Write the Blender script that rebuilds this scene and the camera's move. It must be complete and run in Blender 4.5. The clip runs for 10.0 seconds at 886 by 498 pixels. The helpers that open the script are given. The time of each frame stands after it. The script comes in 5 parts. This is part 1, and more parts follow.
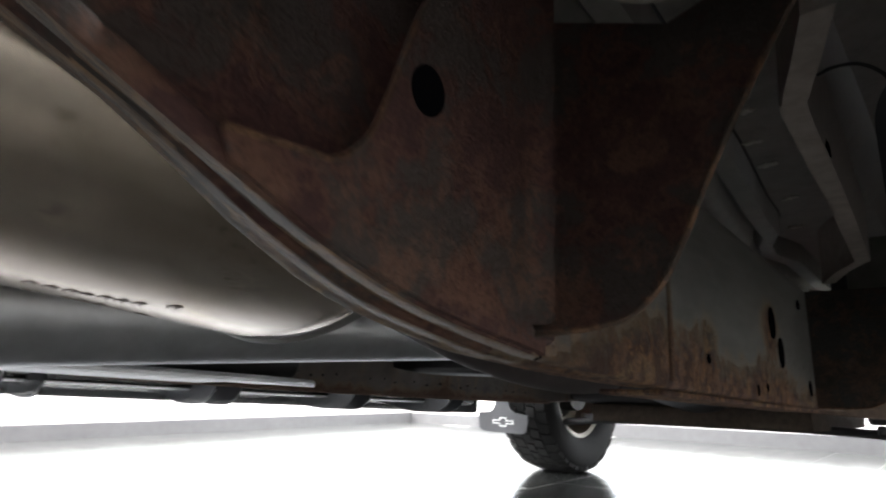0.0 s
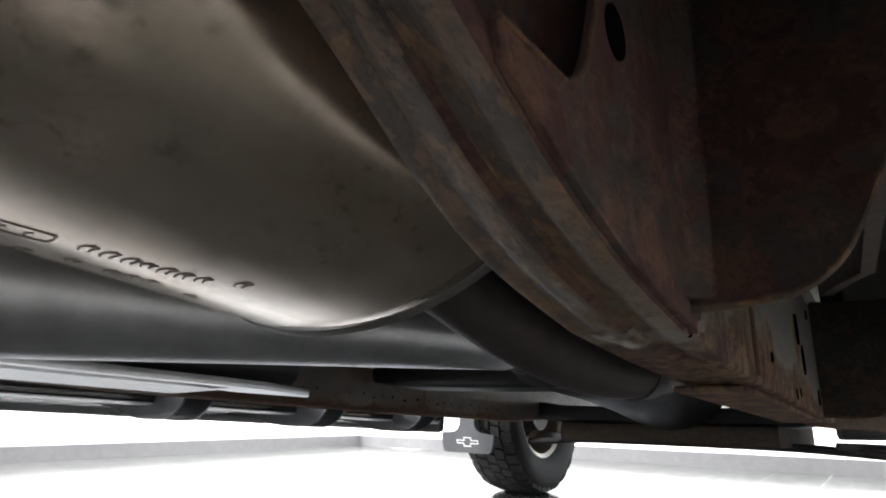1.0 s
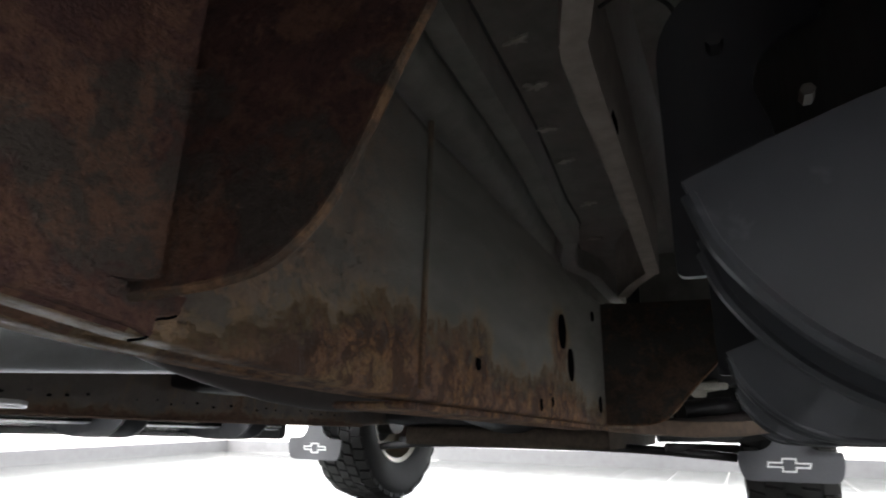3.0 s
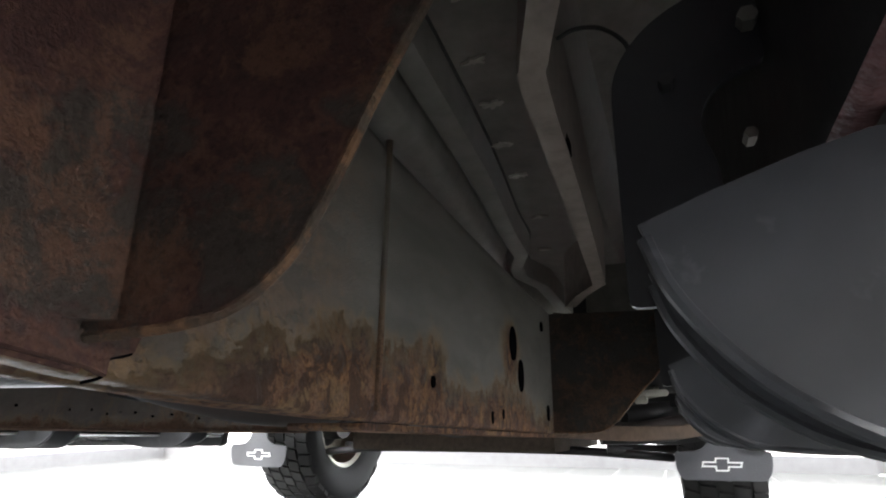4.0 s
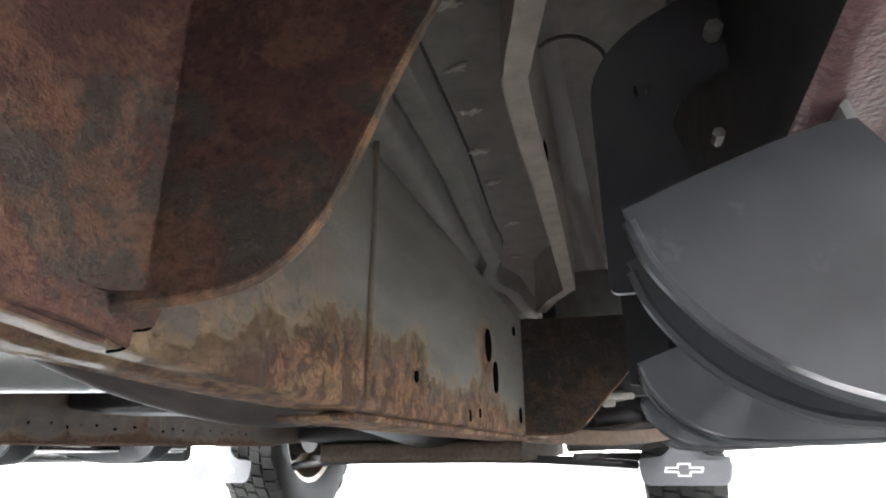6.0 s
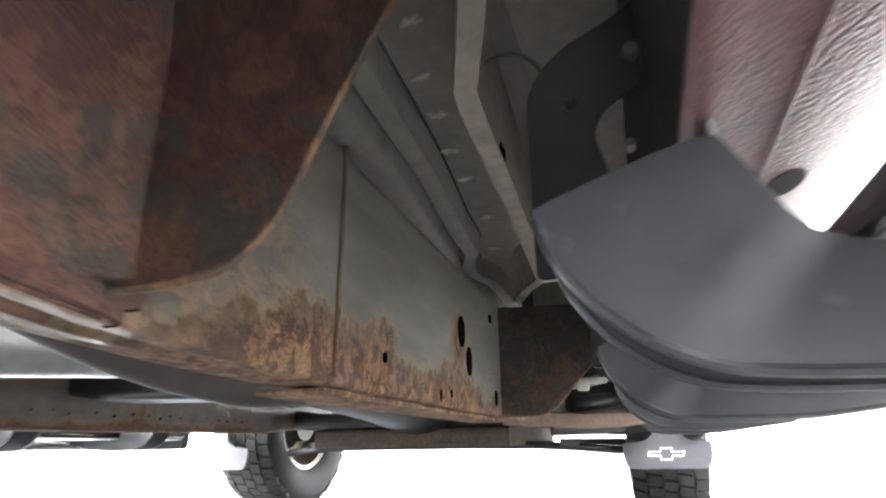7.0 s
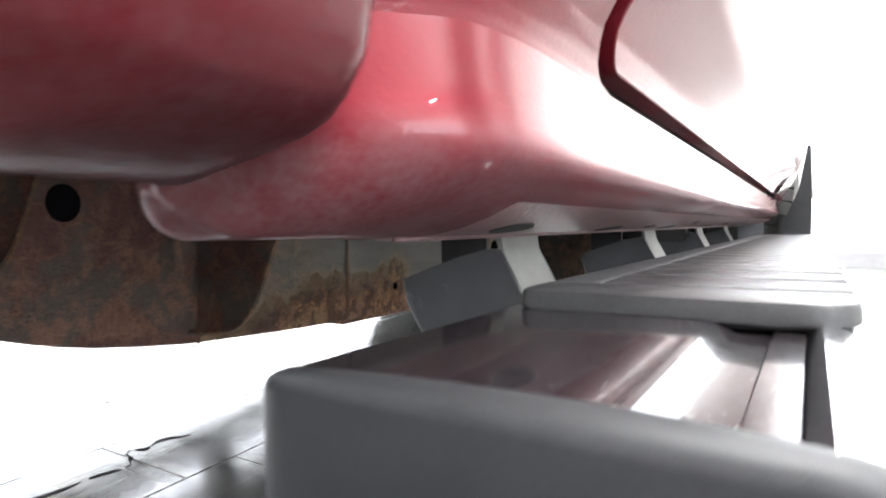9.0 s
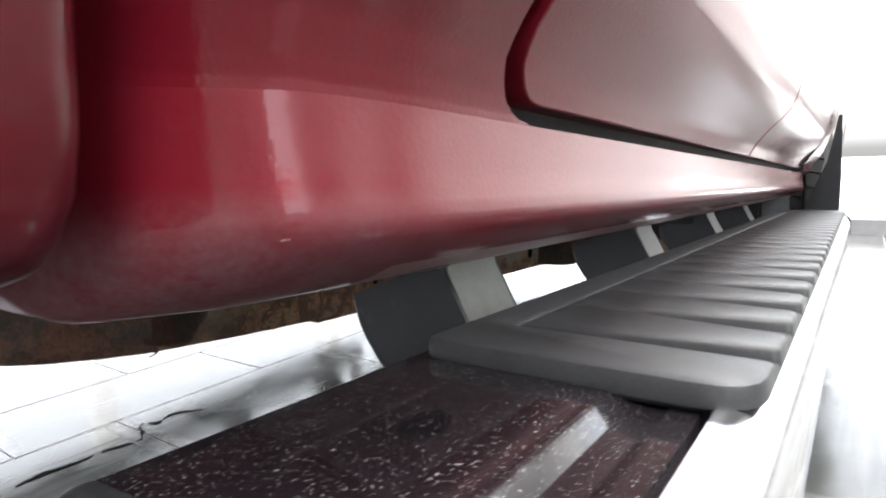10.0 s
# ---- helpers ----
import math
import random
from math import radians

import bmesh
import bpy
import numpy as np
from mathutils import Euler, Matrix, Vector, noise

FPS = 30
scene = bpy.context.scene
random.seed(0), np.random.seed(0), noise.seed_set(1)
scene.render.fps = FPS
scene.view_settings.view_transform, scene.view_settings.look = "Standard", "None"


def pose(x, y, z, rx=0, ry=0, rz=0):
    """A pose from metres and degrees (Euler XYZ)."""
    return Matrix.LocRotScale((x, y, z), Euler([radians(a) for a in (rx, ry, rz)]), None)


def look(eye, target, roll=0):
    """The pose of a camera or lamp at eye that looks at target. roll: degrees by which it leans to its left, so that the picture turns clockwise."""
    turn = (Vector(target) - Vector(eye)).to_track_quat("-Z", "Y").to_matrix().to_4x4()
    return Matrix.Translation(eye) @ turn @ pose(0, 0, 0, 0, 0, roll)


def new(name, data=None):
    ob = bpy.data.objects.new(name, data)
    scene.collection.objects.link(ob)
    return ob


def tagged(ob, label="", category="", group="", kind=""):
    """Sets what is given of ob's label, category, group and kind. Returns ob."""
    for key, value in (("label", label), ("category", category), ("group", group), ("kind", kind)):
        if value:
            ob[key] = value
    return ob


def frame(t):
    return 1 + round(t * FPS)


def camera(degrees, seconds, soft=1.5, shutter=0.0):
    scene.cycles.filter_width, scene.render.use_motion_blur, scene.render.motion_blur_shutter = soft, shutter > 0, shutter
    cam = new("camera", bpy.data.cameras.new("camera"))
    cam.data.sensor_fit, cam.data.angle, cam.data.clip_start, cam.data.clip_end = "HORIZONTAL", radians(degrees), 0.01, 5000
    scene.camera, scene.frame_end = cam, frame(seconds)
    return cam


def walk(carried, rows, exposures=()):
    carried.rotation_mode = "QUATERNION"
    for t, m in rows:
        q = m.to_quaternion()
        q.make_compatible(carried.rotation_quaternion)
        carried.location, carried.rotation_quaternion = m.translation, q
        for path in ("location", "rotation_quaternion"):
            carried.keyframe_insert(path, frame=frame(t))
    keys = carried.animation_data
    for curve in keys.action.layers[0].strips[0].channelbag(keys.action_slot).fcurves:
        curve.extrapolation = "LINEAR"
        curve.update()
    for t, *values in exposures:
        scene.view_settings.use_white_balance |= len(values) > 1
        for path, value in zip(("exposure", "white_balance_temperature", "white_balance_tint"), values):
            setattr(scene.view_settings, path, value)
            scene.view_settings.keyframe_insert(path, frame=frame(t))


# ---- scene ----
cam = camera(73.9, 10.0, 1.9, 0.5)
PATH = [
    (0, (0.232, 0.51, 0.379), (-1.068, 1.96, 0.832), 0.8),
    (0.3, (0.21, 0.532, 0.356), (-1.003, 2.039, 0.865), 1.0),
    (0.5, (0.187, 0.51, 0.345), (-0.988, 2.041, 0.87), 0.7),
    (0.6, (0.167, 0.505, 0.345), (-0.996, 2.046, 0.867), 0.9),
    (1, (0.124, 0.472, 0.355), (-1.016, 2.027, 0.886), 0.9),
    (1.5, (0.138, 0.462, 0.359), (-0.99, 2.025, 0.896), 0.7),
    (2, (0.196, 0.567, 0.359), (-0.917, 2.14, 0.895), -0.1),
    (2.5, (0.22, 0.647, 0.371), (-0.787, 2.291, 0.905), -0.2),
    (3, (0.225, 0.668, 0.372), (-0.632, 2.394, 0.905), 0.2),
    (3.2, (0.223, 0.669, 0.376), (-0.586, 2.417, 0.91), 0.2),
    (4.3, (0.221, 0.646, 0.387), (-0.445, 2.455, 0.921), -0.5),
    (4.5, (0.215, 0.634, 0.389), (-0.43, 2.45, 0.924), -0.5),
    (5, (0.212, 0.632, 0.387), (-0.404, 2.447, 0.958), -0.9),
    (5.5, (0.211, 0.644, 0.377), (-0.386, 2.462, 0.958), -1.1),
    (6.9, (0.238, 0.631, 0.355), (-0.322, 2.464, 0.922), -1.6),
    (7, (0.254, 0.607, 0.354), (-0.322, 2.44, 0.908), -1.6),
    (7.5, (0.311, 0.526, 0.367), (-0.481, 2.346, 0.611), -1.8),
    (7.9, (0.378, 0.488, 0.41), (-0.581, 2.241, 0.349), -2.0),
    (8, (0.396, 0.469, 0.422), (-0.577, 2.214, 0.345), -2.0),
    (8.2, (0.424, 0.457, 0.44), (-0.584, 2.182, 0.349), -1.6),
    (8.5, (0.461, 0.434, 0.475), (-0.56, 2.149, 0.354), -2.2),
    (9, (0.497, 0.489, 0.511), (-0.562, 2.178, 0.355), -1.9),
    (9.5, (0.517, 0.519, 0.536), (-0.597, 2.161, 0.289), -2.4),
    (10, (0.54, 0.543, 0.549), (-0.604, 2.16, 0.266), -2.2),
]
walk(cam, [(t, look(eye, target, roll)) for t, eye, target, roll in PATH],
     [(0, 1.26), (1.0, 1.30), (2.0, 1.36), (3.2, 1.48), (4.5, 2.46), (5.5, 3.08), (7.0, 3.54), (7.5, 3.50), (8.0, 3.06), (8.5, 2.72), (9.0, 2.32), (10, 1.42)])

# world: a bright overcast sky and one soft sun
world = bpy.data.worlds.new("world")
scene.world = world
world.use_nodes = True
wn, wl = world.node_tree.nodes, world.node_tree.links
sky = wn.new("ShaderNodeTexSky")
sky.sky_type, sky.sun_disc = "NISHITA", False
sky.sun_elevation, sky.sun_rotation = radians(50), radians(200)
sky.air_density, sky.dust_density = 1.0, 4.0
pale = wn.new("ShaderNodeHueSaturation")
pale.inputs["Saturation"].default_value = 0.22
wl.new(sky.outputs[0], pale.inputs["Color"])
wl.new(pale.outputs[0], wn["Background"].inputs["Color"])
wn["Background"].inputs["Strength"].default_value = 0.55
sun = new("sun", bpy.data.lights.new("sun", "SUN"))
sun.data.energy, sun.data.angle, sun.data.color = 1.5, radians(15), (1.0, 0.96, 0.9)
sun.matrix_world = pose(0, 0, 8, 40, 0, 160)

# ceiling lamps added out of view for fill light and paint highlights
ADDED_LAMPS = [(-2.6, 0.9), (0.4, 0.9), (-2.6, 3.6), (0.4, 3.6), (3.0, 3.6), (3.0, -1.0)]
for lx, ly in ADDED_LAMPS:
    lamp = new("added_lamp_light", bpy.data.lights.new("added_lamp_light", "AREA"))
    lamp.data.shape, lamp.data.size, lamp.data.size_y = "RECTANGLE", 1.2, 0.3
    lamp.data.energy = 50 if (lx, ly) == (3.0, 3.6) else 115
    lamp.matrix_world = pose(lx, ly, 3.36)


# ---- materials ----
def material(name, colour, rough=0.5, metal=0.0, coat=0.0, specular=0.5):
    m = bpy.data.materials.new(name)
    m.use_nodes = True
    b = m.node_tree.nodes["Principled BSDF"]
    b.inputs["Base Color"].default_value = (*colour, 1)
    b.inputs["Roughness"].default_value = rough
    b.inputs["Metallic"].default_value = metal
    b.inputs["Coat Weight"].default_value = coat
    b.inputs["Coat Roughness"].default_value = 0.06
    b.inputs["Specular IOR Level"].default_value = specular
    return m


def node(m, kind, **values):
    n = m.node_tree.nodes.new(kind)
    for key, value in values.items():
        n.inputs[key.replace("_", " ")].default_value = value
    return n


def link(m, a, b):
    m.node_tree.links.new(a, b)


def coords(m, scale=(1, 1, 1)):
    """Object coordinates of the part, in metres."""
    t = node(m, "ShaderNodeTexCoord")
    p = node(m, "ShaderNodeMapping", Scale=scale)
    link(m, t.outputs["Object"], p.inputs["Vector"])
    return p.outputs[0]


def grain(m, vec, scale, detail=5.0, rough=0.6, distortion=0.0):
    n = node(m, "ShaderNodeTexNoise", Scale=scale, Detail=detail, Roughness=rough, Distortion=distortion)
    link(m, vec, n.inputs["Vector"])
    return n.outputs["Fac"]


def ramp(m, fac, stops):
    r = m.node_tree.nodes.new("ShaderNodeValToRGB")
    e = r.color_ramp.elements
    while len(e) < len(stops):
        e.new(0.5)
    for item, (at, c) in zip(e, stops):
        item.position = at
        item.color = (*c, 1) if len(c) == 3 else c
    link(m, fac, r.inputs["Fac"])
    return r.outputs["Color"]


def mix(m, fac, a, b):
    n = m.node_tree.nodes.new("ShaderNodeMix")
    n.data_type = "RGBA"
    link(m, fac, n.inputs[0])
    for value, slot in ((a, n.inputs[6]), (b, n.inputs[7])):
        if isinstance(value, tuple):
            slot.default_value = (*value, 1)
        else:
            link(m, value, slot)
    return n.outputs[2]


def calc(m, op, a, b=0.0, clamp=True):
    n = m.node_tree.nodes.new("ShaderNodeMath")
    n.operation, n.use_clamp = op, clamp and op != "POWER"
    for value, slot in ((a, n.inputs[0]), (b, n.inputs[1])):
        if isinstance(value, (int, float)):
            slot.default_value = value
        else:
            link(m, value, slot)
    return n.outputs[0]


def bsdf(m):
    return m.node_tree.nodes["Principled BSDF"]


def relief(m, height, strength=0.3, distance=0.002):
    n = node(m, "ShaderNodeBump", Strength=strength, Distance=distance)
    link(m, height, n.inputs["Height"])
    link(m, n.outputs[0], bsdf(m).inputs["Normal"])
    link(m, n.outputs[0], bsdf(m).inputs["Coat Normal"])


BW = lambda v: (v, v, v)


def rusty(name, paint, rust_low, rust_high, low_z, high_z, amount, lean=0.34, rear=0.0):
    """Worn frame paint with rust that eats in from the lower edge between two heights, and loose patches above."""
    m = material(name, paint, 0.6)
    v = coords(m)
    streak = coords(m, (1, 1, 0.35))
    sep = node(m, "ShaderNodeSeparateXYZ")
    link(m, v, sep.inputs[0])
    mr = node(m, "ShaderNodeMapRange", From_Min=high_z, From_Max=low_z, To_Min=0.0, To_Max=1.0)
    link(m, sep.outputs["Z"], mr.inputs["Value"])
    big = grain(m, streak, 22, 5, 0.7, 0.5)
    mid = grain(m, v, 75, 7, 0.75, 0.8)
    fine = grain(m, v, 330, 5, 0.75)
    blot = grain(m, v, 9, 3, 0.6, 1.2)
    along = grain(m, coords(m, (0.2, 1, 0.3)), 7, 2, 0.5)
    field = calc(m, "ADD", calc(m, "MULTIPLY", mr.outputs[0], lean), calc(m, "ADD", calc(m, "MULTIPLY", big, 0.45), calc(m, "MULTIPLY", mid, 0.33)))
    field = calc(m, "ADD", field, calc(m, "MULTIPLY", along, 0.24))
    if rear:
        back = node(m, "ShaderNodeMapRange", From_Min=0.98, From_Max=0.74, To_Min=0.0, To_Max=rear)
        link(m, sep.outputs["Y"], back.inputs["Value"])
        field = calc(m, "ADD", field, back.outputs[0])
    mask = ramp(m, field, [(amount - 0.01, BW(0)), (amount + 0.035, BW(1))])
    halo = ramp(m, field, [(amount - 0.09, BW(0)), (amount, BW(1)), (amount + 0.05, BW(0.1))])
    rust = mix(m, ramp(m, mid, [(0.35, BW(0)), (0.62, BW(1))]), rust_low, rust_high)
    rust = mix(m, ramp(m, fine, [(0.42, BW(0)), (0.62, BW(0.75))]), rust, tuple(c * 0.35 for c in rust_low))
    rust = mix(m, ramp(m, grain(m, v, 150, 4, 0.7), [(0.6, BW(0)), (0.72, BW(0.6))]), rust, (0.38, 0.19, 0.08))
    shade = mix(m, ramp(m, blot, [(0.35, BW(0)), (0.65, BW(1))]), tuple(c * 0.7 for c in paint), tuple(c * 1.35 for c in paint))
    dirt = mix(m, ramp(m, mid, [(0.45, BW(0)), (0.7, BW(0.55))]), shade, tuple(c * 0.55 for c in paint))
    dirt = mix(m, ramp(m, fine, [(0.62, BW(0)), (0.74, BW(0.6))]), dirt, tuple(min(1, c * 2.4) for c in paint))
    col = mix(m, mask, dirt, rust)
    col = mix(m, calc(m, "MULTIPLY", halo, 0.5), col, (0.21, 0.125, 0.06))
    link(m, col, bsdf(m).inputs["Base Color"])
    link(m, ramp(m, mask, [(0, BW(0.42)), (1, BW(0.82))]), bsdf(m).inputs["Roughness"])
    relief(m, calc(m, "ADD", calc(m, "MULTIPLY", mask, mid), calc(m, "MULTIPLY", fine, 0.35)), 0.7, 0.004)
    return m


def rail_coat(name):
    """Grey-green frame paint, rusted through along the lower edge, round the weld and round the holes."""
    m = material(name, (0.165, 0.155, 0.135), 0.55)
    v = coords(m)
    sep = node(m, "ShaderNodeSeparateXYZ")
    link(m, v, sep.inputs[0])
    fine = grain(m, v, 330, 5, 0.75)
    mid = grain(m, v, 85, 8, 0.78, 0.6)
    big = grain(m, v, 28, 6, 0.72, 0.5)
    tall = grain(m, coords(m, (1, 1, 0.6)), 55, 5, 0.7, 0.1)
    wash = grain(m, coords(m, (0.3, 0.25, 1)), 30, 4, 0.6, 0.5)
    # height that the rust has climbed to along the rail, from y 0.7 to 1.7
    along = calc(m, "SUBTRACT", sep.outputs["Y"], 0.7)
    climb = ramp(m, along, [(0.0, BW(0.30)), (0.12, BW(0.26)), (0.16, BW(0.40)), (0.225, BW(0.60)), (0.255, BW(0.72)), (0.30, BW(0.66)), (0.34, BW(0.62)), (0.39, BW(0.84)), (0.43, BW(0.54)), (0.50, BW(0.48)), (0.59, BW(0.70)), (0.66, BW(0.66)), (0.75, BW(0.40)), (0.86, BW(0.36)), (1.0, BW(0.30))])
    raw = lambda op, a, b: calc(m, op, a, b, False)
    field = raw("SUBTRACT", raw("ADD", raw("MULTIPLY", climb, 0.1), 0.36), sep.outputs["Z"])
    ragged = raw("ADD", raw("MULTIPLY", raw("SUBTRACT", big, 0.5), 0.07), raw("MULTIPLY", raw("SUBTRACT", tall, 0.5), 0.014))
    ragged = raw("ADD", ragged, raw("MULTIPLY", raw("SUBTRACT", mid, 0.5), 0.05))
    field = raw("ADD", field, ragged)
    # rings of rust round the larger holes
    for hy, hz, hr in ((1.33, 0.468, 0.040), (1.095, 0.420, 0.030)):
        far = raw("SQRT", raw("ADD", raw("POWER", raw("SUBTRACT", sep.outputs["Y"], hy), 2.0), raw("POWER", raw("SUBTRACT", sep.outputs["Z"], hz), 2.0)), 0.0)
        field = raw("MAXIMUM", field, raw("ADD", raw("SUBTRACT", hr * 0.75, far), raw("MULTIPLY", ragged, 0.7)))
    mask = ramp(m, raw("ADD", raw("MULTIPLY", field, 10), 0.5), [(0.42, BW(0)), (0.50, BW(0.55)), (0.66, BW(1))])
    mask = calc(m, "MULTIPLY", mask, ramp(m, mid, [(0.30, BW(0.5)), (0.46, BW(1))]))
    halo = ramp(m, raw("ADD", raw("MULTIPLY", field, 10), 0.5), [(0.30, BW(0)), (0.47, BW(0.75)), (0.56, BW(0))])
    rust = mix(m, ramp(m, mid, [(0.40, BW(0)), (0.60, BW(1))]), (0.12, 0.058, 0.036), (0.40, 0.20, 0.09))
    rust = mix(m, ramp(m, big, [(0.52, BW(0)), (0.66, BW(0.7))]), rust, (0.21, 0.13, 0.105))
    hue = grain(m, v, 17, 4, 0.6, 0.6)
    rust = mix(m, ramp(m, hue, [(0.36, BW(0.75)), (0.48, BW(0))]), rust, (0.185, 0.105, 0.088))
    rust = mix(m, ramp(m, hue, [(0.54, BW(0)), (0.66, BW(0.7))]), rust, (0.34, 0.215, 0.105))
    knob = grain(m, v, 62, 4, 0.6, 0.8)
    rust = mix(m, ramp(m, knob, [(0.44, BW(0.85)), (0.52, BW(0))]), rust, (0.085, 0.044, 0.032))
    rust = mix(m, ramp(m, knob, [(0.56, BW(0)), (0.64, BW(0.6))]), rust, (0.33, 0.19, 0.12))
    rust = mix(m, ramp(m, fine, [(0.46, BW(0)), (0.66, BW(0.7))]), rust, (0.055, 0.026, 0.017))
    paint = mix(m, ramp(m, wash, [(0.35, BW(0)), (0.65, BW(1))]), (0.100, 0.096, 0.087), (0.166, 0.158, 0.145))
    paint = mix(m, ramp(m, grain(m, v, 120, 6, 0.75), [(0.60, BW(0)), (0.67, BW(0.85))]), paint, (0.20, 0.115, 0.065))
    paint = mix(m, ramp(m, mid, [(0.52, BW(0)), (0.72, BW(0.5))]), paint, (0.085, 0.080, 0.072))
    paint = mix(m, ramp(m, fine, [(0.66, BW(0)), (0.74, BW(0.7))]), paint, (0.40, 0.38, 0.34))
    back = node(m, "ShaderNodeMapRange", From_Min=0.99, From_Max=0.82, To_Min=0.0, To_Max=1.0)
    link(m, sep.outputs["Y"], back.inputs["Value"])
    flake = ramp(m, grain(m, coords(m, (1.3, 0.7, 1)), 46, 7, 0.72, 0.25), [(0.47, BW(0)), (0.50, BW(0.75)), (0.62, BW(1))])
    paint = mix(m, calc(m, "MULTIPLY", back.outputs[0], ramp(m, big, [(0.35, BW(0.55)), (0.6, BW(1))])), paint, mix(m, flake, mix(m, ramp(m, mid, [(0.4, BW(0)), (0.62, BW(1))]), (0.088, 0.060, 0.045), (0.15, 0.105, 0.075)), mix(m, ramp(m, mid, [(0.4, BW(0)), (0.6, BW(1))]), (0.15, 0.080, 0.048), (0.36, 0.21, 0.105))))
    col = mix(m, mask, mix(m, halo, paint, (0.25, 0.165, 0.078)), rust)
    link(m, col, bsdf(m).inputs["Base Color"])
    link(m, ramp(m, mask, [(0, BW(0.45)), (1, BW(0.85))]), bsdf(m).inputs["Roughness"])
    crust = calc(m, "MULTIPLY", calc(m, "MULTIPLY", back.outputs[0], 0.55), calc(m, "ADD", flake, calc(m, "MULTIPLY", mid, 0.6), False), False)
    high = calc(m, "ADD", calc(m, "MULTIPLY", mask, calc(m, "ADD", mid, calc(m, "MULTIPLY", knob, 0.9), False), False), calc(m, "MULTIPLY", fine, 0.3), False)
    relief(m, calc(m, "ADD", high, crust, False), 0.9, 0.005)
    return m


def grained(name, colour, rough=0.5, metal=0.0, coat=0.0, scale=60, spread=0.35, bump=0.15, depth=0.001, specular=0.5):
    m = material(name, colour, rough, metal, coat, specular)
    v = coords(m)
    n = calc(m, "ADD", calc(m, "MULTIPLY", grain(m, v, scale, 5), 0.6), calc(m, "MULTIPLY", grain(m, v, scale / 9, 3), 0.4))
    link(m, mix(m, ramp(m, n, [(0.3, BW(0)), (0.7, BW(1))]), tuple(c * (1 - spread) for c in colour), tuple(min(1, c * (1 + spread)) for c in colour)), bsdf(m).inputs["Base Color"])
    link(m, ramp(m, n, [(0.3, BW(max(0.02, rough - 0.08))), (0.7, BW(min(1, rough + 0.08)))]), bsdf(m).inputs["Roughness"])
    relief(m, grain(m, v, scale * 3, 4), bump, depth)
    return m


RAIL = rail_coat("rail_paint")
def deep_rust(name, dark, mid_tone, bright, olive):
    """Old even rust: maroon and brown clouds, remains of dark olive paint, crusts of brighter scale."""
    m = material(name, mid_tone, 0.75, 0, 0, 0.3)
    v = coords(m)
    cloud = grain(m, v, 15, 5, 0.65, 0.15)
    mott = grain(m, v, 60, 7, 0.75, 0.1)
    fine = grain(m, v, 300, 4, 0.7)
    crust = grain(m, v, 34, 7, 0.75, 0.2)
    col = mix(m, ramp(m, mott, [(0.36, BW(0)), (0.64, BW(1))]), dark, mid_tone)
    col = mix(m, ramp(m, cloud, [(0.48, BW(0)), (0.54, BW(0.85))]), col, olive)
    edge = ramp(m, cloud, [(0.445, BW(0)), (0.475, BW(0.9)), (0.50, BW(0))])
    sep = node(m, "ShaderNodeSeparateXYZ")
    link(m, v, sep.inputs[0])
    low = node(m, "ShaderNodeMapRange", From_Min=0.56, From_Max=0.40, To_Min=0.0, To_Max=1.0)
    link(m, sep.outputs["Z"], low.inputs["Value"])
    scale = ramp(m, calc(m, "ADD", crust, calc(m, "MULTIPLY", low.outputs[0], 0.10)), [(0.57, BW(0)), (0.66, BW(0.8))])
    col = mix(m, calc(m, "MULTIPLY", edge, calc(m, "MULTIPLY", mott, 0.9)), col, bright)
    col = mix(m, scale, col, bright)
    col = mix(m, ramp(m, fine, [(0.50, BW(0)), (0.70, BW(0.5))]), col, tuple(c * 0.4 for c in dark))
    link(m, col, bsdf(m).inputs["Base Color"])
    link(m, ramp(m, cloud, [(0.45, BW(0.82)), (0.6, BW(0.5))]), bsdf(m).inputs["Roughness"])
    relief(m, calc(m, "ADD", calc(m, "MULTIPLY", mott, 0.8), calc(m, "MULTIPLY", fine, 0.4)), 0.8, 0.005)
    return m


BRACKET_RUST = deep_rust("bracket_rust", (0.070, 0.037, 0.034), (0.102, 0.048, 0.042), (0.172, 0.090, 0.060), (0.066, 0.058, 0.050))
FAR_BRACKET = deep_rust("far_bracket_rust", (0.060, 0.050, 0.043), (0.092, 0.073, 0.060), (0.17, 0.105, 0.072), (0.072, 0.068, 0.062))
FAR_RAIL = rusty("far_rail_paint", (0.085, 0.066, 0.056), (0.10, 0.052, 0.036), (0.18, 0.10, 0.066), 0.36, 0.42, 0.60)
STEEL = material("aluminised_steel", (0.55, 0.5, 0.44), 0.25, 0.88)
sv = coords(STEEL)
bloom = mix(STEEL, ramp(STEEL, grain(STEEL, coords(STEEL, (1, 0.5, 1)), 6, 4, 0.55), [(0.38, BW(0)), (0.62, BW(1))]), (0.50, 0.375, 0.275), (0.78, 0.67, 0.565))
spots = ramp(STEEL, grain(STEEL, sv, 34, 6, 0.7), [(0.60, BW(0)), (0.74, BW(0.7))])
bloom = mix(STEEL, spots, bloom, (0.07, 0.05, 0.04))
freckle = calc(STEEL, "MULTIPLY", ramp(STEEL, grain(STEEL, sv, 120, 5, 0.7), [(0.56, BW(0)), (0.66, BW(0.8))]), ramp(STEEL, grain(STEEL, sv, 9, 3, 0.6), [(0.46, BW(0)), (0.64, BW(1))]))
bloom = mix(STEEL, freckle, bloom, (0.13, 0.085, 0.055))
